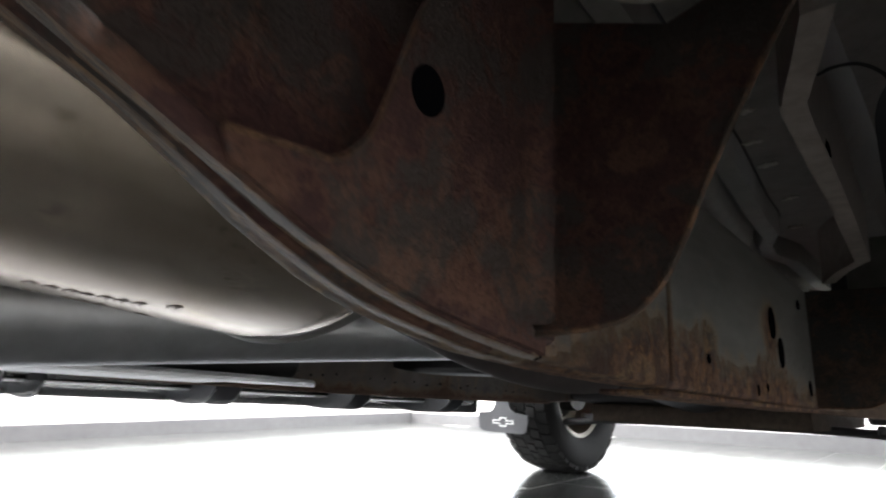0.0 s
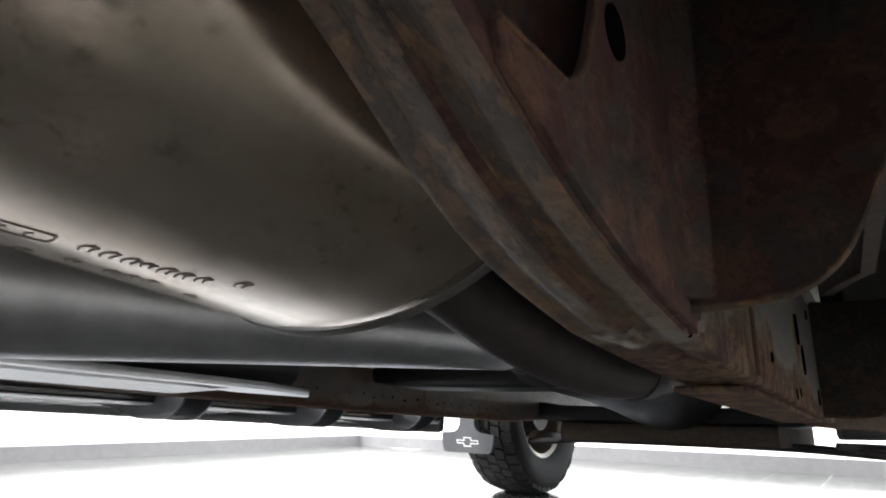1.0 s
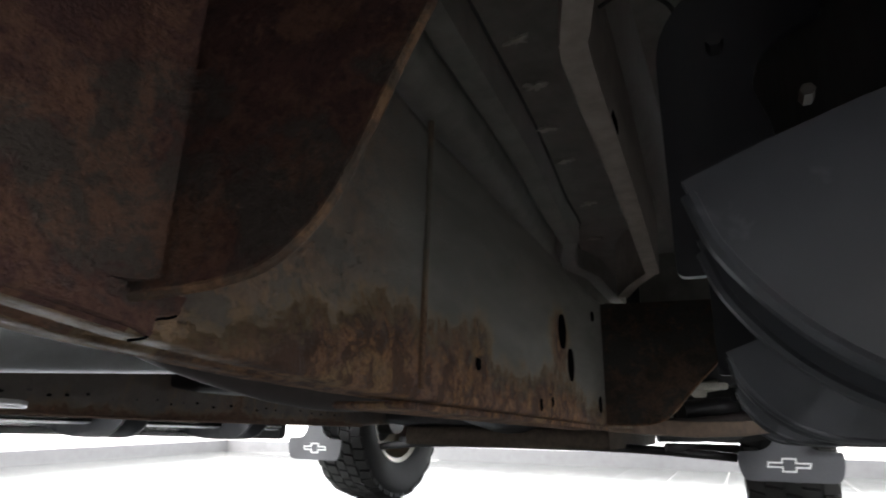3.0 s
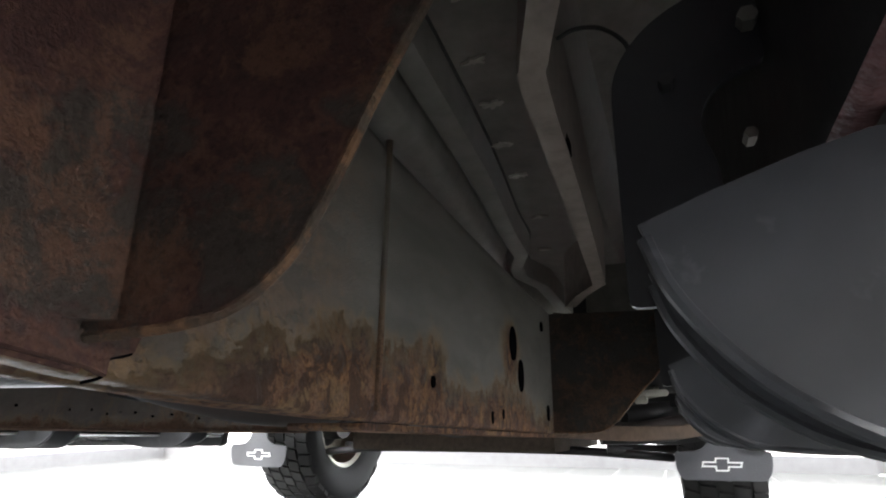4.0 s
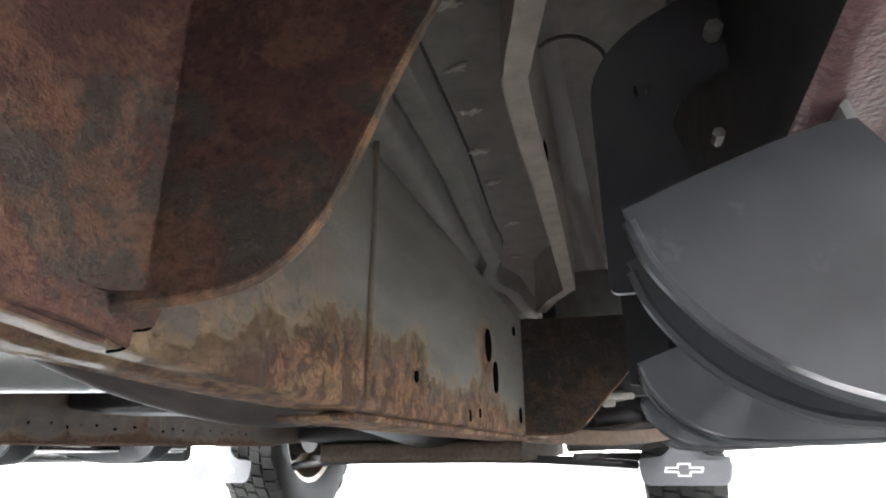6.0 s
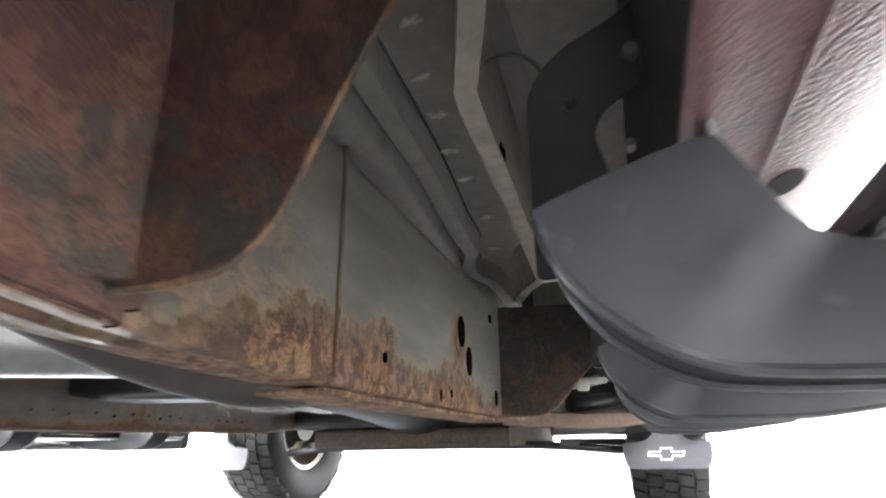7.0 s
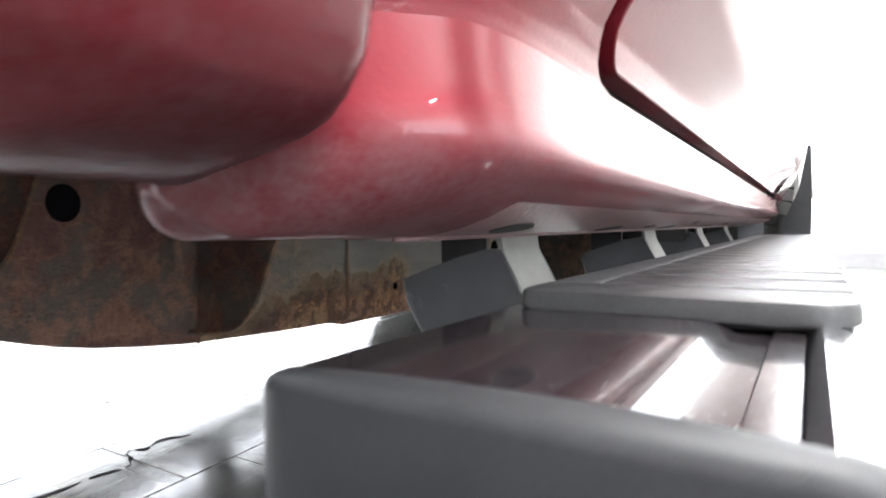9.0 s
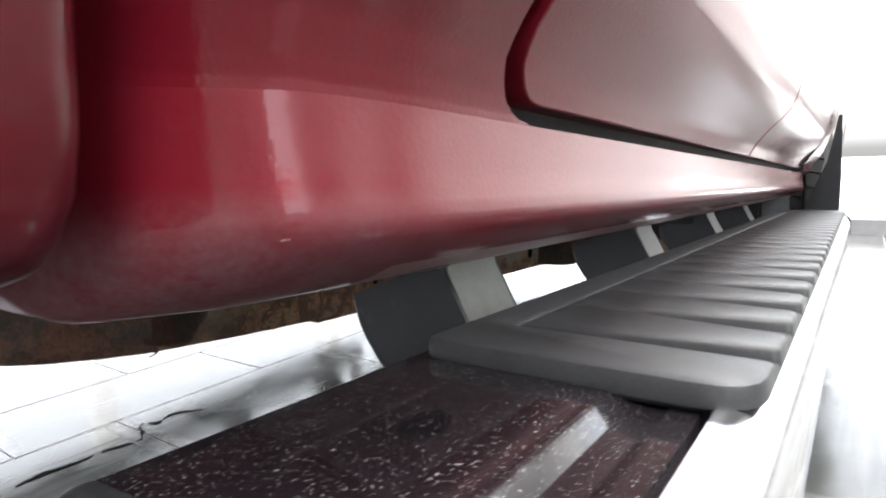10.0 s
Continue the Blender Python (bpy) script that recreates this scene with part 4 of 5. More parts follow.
def make_cab_side(fx):
    bm = bmesh.new()
    cols = []
    # the rear end rolls in: a wide radius in plan, a small one below and on the inside
    roll = lambda d, r: r * (1 - math.sqrt(max(0.0, 1 - (1 - min(1.0, d / r)) ** 2)))
    for d in (0.0, 0.0015, 0.004, 0.007, 0.010, 0.015, 0.02, 0.025, 0.03, 0.035, 0.04, 0.044, 0.048, 0.0505, 0.053, 0.0555, 0.058, 0.061, 0.064, 0.069, 0.074, 0.082, 0.09, 0.110):
        y = REAR + d
        flat = 1.0 if y < 0.69 else max(0.0, (0.715 - y) / 0.025)
        col = []
        for x, z in SIDE:
            k = max(0.0, (x - 0.298) / (0.413 - 0.298))
            if z < 0.4915 and 0.29 < x < 0.345:
                z += (0.4870 + (x - 0.297) * 0.03 - z) * flat
            z = min(z, 0.575 + max(0.0, y - 0.66) * 4)
            low = min(1.0, max(0.0, (0.535 - z) / 0.03))
            inside = min(1.0, max(0.0, (0.298 - x) / 0.012))
            xx = x - lerp_table(PLAN, d) * k + roll(d, 0.012) * inside * low
            col.append((fx(xx), y, z + roll(d, 0.024) * low))
        cols.append(col)
    for y in (0.735, 0.745, 0.755, 0.78, 0.85, 0.95, 1.1, 1.3, 1.6, 2.0, 2.35, 2.55):
        cols.append([(fx(x), y, z) for x, z in SIDE])
    rows = skin(bm, cols)
    bm.faces.new(rows[0])
    rocker = part("rocker_panel", bm, RED, cab)
    rocker.data.polygons[len(rocker.data.polygons) - 1].use_smooth = False
    rocker.data.materials.append(GUARD)
    rocker.data.materials.append(GREASE)
    strips = len(SIDE) - 1
    for p in list(rocker.data.polygons)[:-1]:
        k = p.index % strips
        if k < 4 and p.center.y > 0.72:
            p.material_index = 2
        elif 4 <= k <= 14 and p.center.y > 0.716:
            p.material_index = 1
    bm = bmesh.new()
    cols = [[(fx(x - 0.24), 0.667, max(z, 0.61)) for x, z in UPPER], [(fx(x - 0.13), REAR + 0.006, z) for x, z in UPPER]]
    for d in (0.0015, 0.004, 0.007, 0.010, 0.015, 0.02, 0.025, 0.03, 0.035, 0.04, 0.044, 0.048, 0.0505, 0.053, 0.0555, 0.058, 0.061, 0.064, 0.069, 0.074, 0.082, 0.09, 0.110):
        cols.append([(fx(x - lerp_table(PLAN, d) * 0.904), REAR + d, z) for x, z in UPPER])
    for t in (0.3, 0.6, 0.85, 1.0):
        col = []
        for x, z in UPPER:
            drop = min(DOOR_R + 0.008, max(0.0, DOOR_Z + DOOR_R - z))
            end = DOOR_Y + 0.012 * max(0, z - DOOR_Z) + DOOR_R - math.sqrt(max(0.0, (DOOR_R + 0.008) ** 2 - drop ** 2))
            a = REAR + 0.110
            col.append((fx(x), a + (end - a) * t, z))
        cols.append(col)
    rows = skin(bm, cols)
    edge = [e for e in bm.edges if e.is_boundary and all(v in rows[-1] for v in e.verts)]
    made = bmesh.ops.extrude_edge_only(bm, edges=edge)["geom"]
    for vtx in [g for g in made if isinstance(g, bmesh.types.BMVert)]:
        vtx.co.x += fx(0.0) - fx(0.03)
    jamb_faces = len(edge)
    panel = part("corner_panel", bm, RED, cab)
    # turned edge of the red panel is blackened for the gap's shade
    panel.data.materials.append(GAP)
    for p in list(panel.data.polygons)[-jamb_faces:]:
        p.material_index = 1
    # near-black jamb: its colour stands in for the shade in the door gaps
    bm = bmesh.new()
    skin(bm, [[(fx(x - 0.022), y, z) for x, z in UPPER] for y in (0.76, 1.2, 1.7, 2.2, 2.5)])
    part("door_jamb", bm, GAP, cab)
    bm = bmesh.new()
    tube(bm, [(fx(0.290), 0.722, 0.4885), (fx(0.312), 0.719, 0.4868), (fx(0.333), 0.716, 0.4862), (fx(0.334), 0.75, 0.4860), (fx(0.334), 1.2, 0.4860), (fx(0.334), 2.3, 0.4860)], 0.0014, 8, 4)
    part("folded_seam", bm, GUARD, cab)
    bm = bmesh.new()
    skin(bm, [[(fx(x - 0.02), y, z) for x, z in ROOF] for y in (REAR + 0.02, 1.0, 1.6, 2.2, 2.5)])
    part("roof_side", bm, RED, cab)


both_sides(make_cab_side)
bm = bmesh.new()
skin(bm, [[(x, 0.667, z) for z in (0.66, 0.75, 1.0, 1.4, 1.74)] for x in (mirror(0.12), -0.5, 0.12)])
part("back_wall", bm, RED, cab)


def top_panel(name, half, rows, parent, label):
    """A crowned sheet across the truck; rows of (y, height)."""
    bm = bmesh.new()
    cols = []
    for y, z in rows:
        cols.append([(MID + half * f, y, z + 0.04 * (1 - f * f)) for f in (-1, -0.75, -0.4, 0, 0.4, 0.75, 1)])
    skin(bm, cols)
    bmesh.ops.solidify(bm, geom=bm.faces[:], thickness=0.004)
    part(name, bm, RED, parent, label)


# unseen roof and bonnet, added to keep light out from above
top_panel("roof_panel", 0.76, [(0.63, 1.72), (1.0, 1.745), (1.6, 1.75), (2.2, 1.73), (2.5, 1.70)], cab, "")
top_panel("bonnet", 0.93, [(2.52, 1.18), (2.9, 1.17), (3.4, 1.14), (3.8, 1.09), (3.95, 1.02)], truck, "dark red closed bonnet, added out of view")


for ox, oy, rx, ry in ((0.360, 0.778, 0.010, 0.020), (0.352, 0.985, 0.011, 0.020), (0.360, 1.10, 0.006, 0.012), (0.352, 1.22, 0.010, 0.018), (0.372, 1.30, 0.005, 0.010), (0.352, 1.52, 0.010, 0.018), (0.366, 1.66, 0.006, 0.012), (0.352, 1.9, 0.010, 0.018)):
    low = lambda x: lerp_table(SIDE[8:17], x)
    bm = bmesh.new()
    loft(bm, [[(ox + rx * math.cos(k * math.pi / 10), oy + ry * math.sin(k * math.pi / 10), low(ox + rx * math.cos(k * math.pi / 10)) + dz) for k in range(20)] for dz in (-0.0006, 0.006)])
    part("drain_plug", bm, RUBBER, cab)


def make_doors(fx):
    for y_end, y_from, name in ((1.50, None, "rear_door"), (2.36, 1.508, "front_door")):
        bm = bmesh.new()
        zs = [DOOR_Z + d for d in (0, 0.001, 0.003, 0.006, 0.010, 0.015, 0.021, 0.028, 0.036)] + [z for x, z in UPPER if z > DOOR_Z + 0.04]
        cols = []
        for t in [0, 0.01, 0.03, 0.1, 0.25, 0.5, 0.75, 0.95, 1.0]:
            col = []
            for z in zs:
                a = door_start(z) if y_from is None else y_from + 0.012 * (z - DOOR_Z)
                b = y_end + 0.012 * (z - DOOR_Z)
                col.append((fx(upper_x(z) + 0.004), a + (b - a) * t, z))
            cols.append(col)
        skin(bm, cols)
        edge = [e for e in bm.edges if e.is_boundary]
        made = bmesh.ops.extrude_edge_only(bm, edges=edge)["geom"]
        for vtx in [g for g in made if isinstance(g, bmesh.types.BMVert)]:
            vtx.co.x += fx(0.0) - fx(0.014)
        ob = part(name, bm, RED, truck, "dark red cab door with a shiny lower flank")
        bev = ob.modifiers.new("soft_edge", "BEVEL")
        bev.width, bev.segments, bev.limit_method, bev.angle_limit = 0.003, 2, "ANGLE", radians(50)
    # front fender with its wheel opening
    bm = bmesh.new()
    cols = []
    for i in range(25):
        y = 2.37 + i * 0.06
        d = 0.44 ** 2 - (y - 3.1) ** 2
        arch = 0.461 + (math.sqrt(d) if d > 0 else 0.0)
        low = max(0.563 if y < 2.62 else 0.50, arch) if d > 0 else 0.563
        cols.append([(fx(upper_x(min(1.18, max(0.57, z))) + 0.004), y, z) for z in [low + (1.18 - low) * t / 9 for t in range(10)]])
    skin(bm, cols)
    bmesh.ops.solidify(bm, geom=bm.faces[:], thickness=0.003)
    part("front_fender", bm, RED, truck, "dark red front fender with wheel opening")


both_sides(make_doors)

# bed: front wall and flanks behind the cab
bed = new("bed")
bed.parent = truck
tagged(bed, "dark red pickup bed with pale dusty lower front edge")
BED_Y = 0.599
BED_SIDE = [(0.338, 0.57), (0.338, 0.514), (0.340, 0.508), (0.345, 0.5045), (0.355, 0.5045), (0.380, 0.5095), (0.398, 0.5140), (0.4045, 0.5170), (0.4095, 0.5225), (0.4130, 0.5315), (0.4150, 0.545), (0.417, 0.58), (0.423, 0.63), (0.435, 0.67), (0.459, 0.72), (0.481, 0.78), (0.493, 0.85), (0.497, 0.95), (0.493, 1.10), (0.479, 1.14)]


def make_bed(fx):
    bm = bmesh.new()
    # the lower lip of the front wall runs inwards, rearwards and up
    cols = []
    for dx, back, lip in ((0.19, 0.072, 0.560), (0.135, 0.069, 0.548), (0.09, 0.064, 0.536), (0.05, 0.054, 0.523), (0.025, 0.038, 0.514), (0.010, 0.020, 0.507)):
        cols.append([(fx(x - dx), BED_Y - 0.011 - back * min(1.0, max(0.0, (0.64 - z) / 0.06)), max(z, lip)) for x, z in BED_SIDE])
    tuck = lambda z: 0.010 * min(1.0, max(0.0, (0.535 - z) / 0.04))
    for y, inset in corner(0.0, 0.011, 0.011, 5):
        cols.append([(fx(x - inset), BED_Y - y - tuck(z), z) for x, z in BED_SIDE])
    for y in (0.53, 0.50, 0.40, 0.25, 0.0, -0.3, -0.8, -1.4):
        cols.append([(fx(x), y, z) for x, z in BED_SIDE])
    skin(bm, cols)
    bmesh.ops.solidify(bm, geom=bm.faces[:], thickness=0.003)
    part("bed_side", bm, RED, bed)
    bm = bmesh.new()
    tube(bm, [(fx(x), y, z) for x, y, z in ((0.148, 0.517, 0.560), (0.203, 0.520, 0.548), (0.248, 0.525, 0.536), (0.288, 0.535, 0.523), (0.313, 0.551, 0.514))], lambda t: 0.0012 + 0.0008 * math.sin(9 * t), 8, 5)
    part("rusty_lip", bm, PEEL, bed, "peeling tan rust along the lower lip")


both_sides(make_bed)
bm = bmesh.new()
block(bm, mirror(0.152), 0.152, 0.500, 0.516, 0.562, 1.12, 0.003)
part("front_wall", bm, RED, bed)
bm = bmesh.new()
block(bm, mirror(0.30), 0.30, -1.4, 0.56, 0.69, 0.73, 0.01)
part("bed_floor", bm, UNDER, bed, "grey underside of the bed floor")
for y in (0.1, -0.4):
    bm = bmesh.new()
    block(bm, mirror(0.28), 0.28, y, y + 0.08, 0.68, 0.725, 0.01)
    part("bed_crossbar", bm, UNDER, bed)

# ---- side steps ----
STEP_FRONT = 2.44


def running_board(fx, label):
    board = new("running_board")
    board.parent = truck
    board.location.z = 0.0125 if fx(0) == 0 else -0.032
    side_x, fx = fx, lambda x: side_x(0.358 + (x - 0.366) * 0.983)
    tagged(board, label)
    # moulded top: flat, a bead, a groove and a bright outer trim
    sec = [(0.367, 0.413), (0.365, 0.418), (0.366, 0.432), (0.371, 0.4365), (0.440, 0.4370), (0.4700, 0.4368), (0.4718, 0.4362), (0.4795, 0.4325), (0.4805, 0.4320), (0.4935, 0.4320), (0.4945, 0.4335), (0.5060, 0.4335), (0.5075, 0.4310), (0.5075, 0.412)]
    bm = bmesh.new()
    loft(bm, [[(fx(x), y, z) for x, z in sec] for y in (0.6125, 0.8, 1.2, 1.8, STEP_FRONT)])
    part("top_panel", bm, GLOSS, board, "glossy black panel with dust specks")
    trim = [(0.507, 0.405), (0.507, 0.434), (0.512, 0.4385), (0.521, 0.4370), (0.531, 0.430), (0.538, 0.418), (0.540, 0.402), (0.538, 0.388), (0.530, 0.380), (0.515, 0.378), (0.512, 0.384)]
    bm = bmesh.new()
    loft(bm, [[(fx(x), y, z) for x, z in trim] for y in (0.6125, 0.8, 1.2, 1.8, STEP_FRONT)])
    part("edge_trim", bm, CHROME, board, "bright polished edge trim")
    # pale sheet puts the floor's reflection into the underside's colour
    bm = bmesh.new()
    loft(bm, [[(fx(x), y, z) for x, z in ((0.369, 0.4125), (0.369, 0.4095), (0.40, 0.4065), (0.48, 0.4065), (0.5035, 0.4095), (0.5035, 0.4125))] for y in (0.635, 1.0, 1.6, STEP_FRONT - 0.01)])
    part("underside", bm, SKID, board, "grey metal underside, paled for the floor's reflection")
    # end caps
    for y0, y1 in ((0.604, 0.6145), (STEP_FRONT - 0.004, STEP_FRONT + 0.03)):
        bm = bmesh.new()
        ring = rounded([(0.367, 0.376), (0.366, 0.4370), (0.395, 0.4390), (0.44, 0.4405), (0.48, 0.4403), (0.522, 0.4380), (0.541, 0.426), (0.541, 0.376)], [0.024, 0.008, 0.01, 0.02, 0.02, 0.02, 0.016, 0.014], 5)
        cx, cz = 0.45, 0.41
        sh = lambda k, top: [(fx(cx + (x - cx) * k), min((z - cz) * k + cz, top)) for x, z in ring]
        s = 1 if y0 < 1 else -1
        a, b = (y0, y1) if s > 0 else (y1, y0)
        loft(bm, [[(x, a + d, z) for x, z in sh(k, top)] for d, k, top in ((0, 0.90, 0.4325), (s * 0.001, 0.955, 0.4342), (s * 0.0025, 0.985, 0.4362), (s * 0.005, 0.997, 0.4383), (s * 0.009, 1.0, 0.4400), (b - a, 1.0, 0.46))])
        part("end_cap", bm, PLASTIC, board, "satin black plastic end cap")
    # ribbed tread pad
    y0, y1 = 0.768, STEP_FRONT - 0.02
    bm = bmesh.new()
    ring = rounded([(0.376, y0), (0.527, y0), (0.527, y1), (0.376, y1)], [0.008, 0.028, 0.012, 0.008], 5)
    cx, cy = 0.45, (y0 + y1) / 2
    put = lambda k, z: [(fx(x + (cx - x) / abs(cx - x) * k), y + (cy - y) / abs(cy - y) * k, z) for x, y in ring]
    loft(bm, [put(0.004, 0.4335), put(0.0005, 0.4365), put(0.0005, 0.4385), put(0.002, 0.4405), put(0.006, 0.4412)])
    pad = part("tread_pad", bm, TREAD, board, "black rubber tread pad with cross ribs")
    # raised field between the slots, on a low base
    for x0, x1, ya, yb, name in ((0.3762, 0.4040, 0.8125, y1 - 0.1585, "inner_border"), (0.3762, 0.5268, y0 + 0.0002, 0.814, "rear_land"), (0.3762, 0.5268, y1 - 0.16, y1 - 0.0002, "front_land")):
        bm = bmesh.new()
        ring = rounded([(fx(x0), ya), (fx(x1), ya), (fx(x1), yb), (fx(x0), yb)], [0.006, 0.026, 0.004, 0.001] if name == "rear_land" else 0.001, 4)
        mx, my = fx((x0 + x1) / 2), (ya + yb) / 2
        shrink = lambda k: [(x + (mx - x) / max(1e-6, abs(mx - x)) * k, y + (my - y) / max(1e-6, abs(my - y)) * k) for x, y in ring]
        top = 0.4470 if name == "inner_border" else 0.4471
        loft(bm, [[(x, y, 0.4375) for x, y in shrink(0)], [(x, y, top - 0.0030) for x, y in shrink(0.0002)], [(x, y, top - 0.0010) for x, y in shrink(0.0009)], [(x, y, top) for x, y in shrink(0.0026)]])
        part(name, bm, TREAD, pad)
    y = 0.836
    while y < y1 - 0.20:
        bm = bmesh.new()
        w = 0.036
        top = rounded([(0.4035, y - 0.016), (0.430, y - 0.013), (0.5268, y - 0.002), (0.5268, y + w - 0.004), (0.430, y + w + 0.009), (0.4035, y + w + 0.012)], [0.001, 0.01, 0.004, 0.004, 0.01, 0.001], 3)
        mx, my = 0.463, y + w / 2
        shrink = lambda k: [(fx(x + (mx - x) / max(1e-6, abs(mx - x)) * k), yy + (my - yy) / max(1e-6, abs(my - yy)) * k) for x, yy in top]
        loft(bm, [[(x, yy, 0.4375) for x, yy in shrink(0)], [(x, yy, 0.4448) for x, yy in shrink(0.0006)], [(x, yy, 0.4462) for x, yy in shrink(0.0014)], [(x, yy, 0.4472) for x, yy in shrink(0.0030)]])
        part("rib", bm, TREAD, pad)
        y += 0.062
    return board


def step_bracket(fx, y):
    """An inverted channel that reaches from the rocker down under the board."""
    br = new("step_bracket")
    br.parent = truck
    br.location.z = 0.004
    tagged(br, "satin black curved step bracket")
    low = path_points([(0.216, 0.440), (0.224, 0.419), (0.242, 0.395), (0.262, 0.379), (0.286, 0.368), (0.312, 0.364), (0.360, 0.3625), (0.43, 0.364), (0.50, 0.372)], 5)
    high = [(0.500, 0.410), (0.370, 0.411), (0.346, 0.415), (0.332, 0.421), (0.323, 0.431), (0.301, 0.4705), (0.291, 0.4705), (0.270, 0.465), (0.240, 0.455), (0.214, 0.445)]
    outline = [(p.x, p.y) for p in [Vector((q[0], q[1])) for q in low]] + high
    for a, b, name in ((y, y + 0.004, "rear_plate"), (y + 0.071, y + 0.075, "front_plate")):
        bm = bmesh.new()
        loft(bm, [[(fx(x), a, z) for x, z in outline], [(fx(x), b, z) for x, z in outline]])
        bmesh.ops.triangulate(bm, faces=[f for f in bm.faces if len(f.verts) > 4], ngon_method="EAR_CLIP")
        part(name, bm, BLACK, br, smooth=False)
    web = [(0.500, 0.410), (0.370, 0.411), (0.346, 0.415), (0.332, 0.421), (0.323, 0.431), (0.304, 0.467), (0.301, 0.482)]
    bm = bmesh.new()
    ring = [Vector((x, z)) for x, z in web]
    inner = [Vector((x - 0.003, z - 0.003)) for x, z in web]
    loft(bm, [[(fx(p.x), yy, p.y) for p in ring + inner[::-1]] for yy in (y + 0.004, y + 0.071)])
    part("web", bm, WEB_GREY, br, "pale grey web")
    for a in (y, y + 0.071):
        bm = bmesh.new()
        tube(bm, [(fx(p.x), a + 0.002, p.y) for p in low], 0.0032, 8, 1)
        part("rolled_lip", bm, BLACK, br)
    bm = bmesh.new()
    leg = rounded([(0.204, 0.43), (0.251, 0.43), (0.252, 0.497), (0.244, 0.522), (0.254, 0.542), (0.279, 0.552), (0.279, 0.616), (0.262, 0.604), (0.226, 0.588), (0.204, 0.56)], [0.005, 0.005, 0.01, 0.015, 0.01, 0.004, 0.004, 0.02, 0.02, 0.03], 4)
    loft(bm, [[(fx(x), yy, z) for x, z in leg] for yy in (y + 0.075, y + 0.080)])
    part("mounting_leg", bm, LEG_BLACK, br, smooth=False)
    for bx, bz, r in ((0.273, 0.573, 0.0050), (0.266, 0.508, 0.0032)):
        bm = bmesh.new()
        tube(bm, [(fx(bx), y + 0.066, bz), (fx(bx), y + 0.071, bz), (fx(bx), y + 0.076, bz)], r, 6, 1)
        part("bolt", bm, CRIMP, br, "dull grey bolt head")
    bm = bmesh.new()
    tube(bm, [(fx(0.232), y + 0.066, 0.545), (fx(0.232), y + 0.071, 0.545), (fx(0.232), y + 0.076, 0.545)], 0.004, 6, 1)
    part("bolt", bm, GREASE, br)
    return br


running_board(lambda x: x, "black side step with ribbed tread pad and bright edge")
running_board(mirror, "black side step with ribbed tread pad and bright edge")
for y in (0.879, 1.32, 1.765, 2.21):
    step_bracket(lambda x: x, y)
    step_bracket(mirror, y - 0.06).location.z = -0.018

# ---- wheels, flaps and front suspension ----
def wheel(cx, out, cy=3.10, cz=0.461):
    """A tyre with tread blocks on a steel rim. out: +1 where the outer face looks to +x."""
    R = 0.362
    w = new("wheel")
    w.parent = truck
    tagged(w, "all-terrain tyre with blocky tread on a steel rim")
    bm = bmesh.new()
    prof = [(-0.095, 0.205), (-0.108, 0.215), (-0.122, 0.25), (-0.128, 0.285), (-0.126, 0.315), (-0.118, 0.335), (-0.104, 0.3475), (-0.07, 0.350), (0, 0.351), (0.07, 0.350), (0.104, 0.3475), (0.118, 0.335), (0.126, 0.315), (0.128, 0.285), (0.122, 0.25), (0.108, 0.215), (0.095, 0.205)]
    revolve_x(bm, prof, cx, cy, cz, 72)
    count = 44
    for row, (x0, x1) in enumerate(((-0.120, -0.078), (-0.070, -0.026), (-0.020, 0.020), (0.026, 0.070), (0.078, 0.120))):
        for k in range(count):
            a0 = 2 * math.pi * (k + (0.5 if row % 2 else 0.0)) / count
            a1 = a0 + 2 * math.pi / count * 0.80
            zig = 0.02 * (1 if k % 2 else -1) * (0.4 if row in (0, 4) else 0.25)
            vs = []
            for r in (0.345, R):
                for x, a in ((x0 + zig * 0.3, a0), (x1 + zig * 0.3, a0 + 0.02), (x1 - zig * 0.3, a1 + 0.02), (x0 - zig * 0.3, a1)):
                    rr = r - (0.010 if abs(x) > 0.11 else 0.0)
                    vs.append(bm.verts.new((cx + x, cy + rr * math.cos(a), cz + rr * math.sin(a))))
            for f in ((4, 5, 6, 7), (0, 1, 5, 4), (1, 2, 6, 5), (2, 3, 7, 6), (3, 0, 4, 7)):
                bm.faces.new([vs[i] for i in f])
    part("tyre", bm, RUBBER, w, "black rubber tyre", smooth=True)
    bm = bmesh.new()
    s = out
    revolve_x(bm, [(s * 0.02, 0.03), (s * 0.03, 0.09), (s * 0.01, 0.13), (s * 0.0, 0.17), (s * -0.03, 0.185), (s * -0.095, 0.19), (s * -0.104, 0.207), (s * -0.098, 0.212), (s * -0.09, 0.203), (s * 0.09, 0.203), (s * 0.104, 0.212)], cx, cy, cz, 48)
    part("rim", bm, RIM, w, "dull silver steel rim")
    bm = bmesh.new()
    revolve_x(bm, [(s * -0.09, 0.02), (s * -0.09, 0.085), (s * -0.02, 0.09), (s * 0.0, 0.12)], cx, cy, cz, 32)
    part("hub", bm, GREASE, w)
    return w


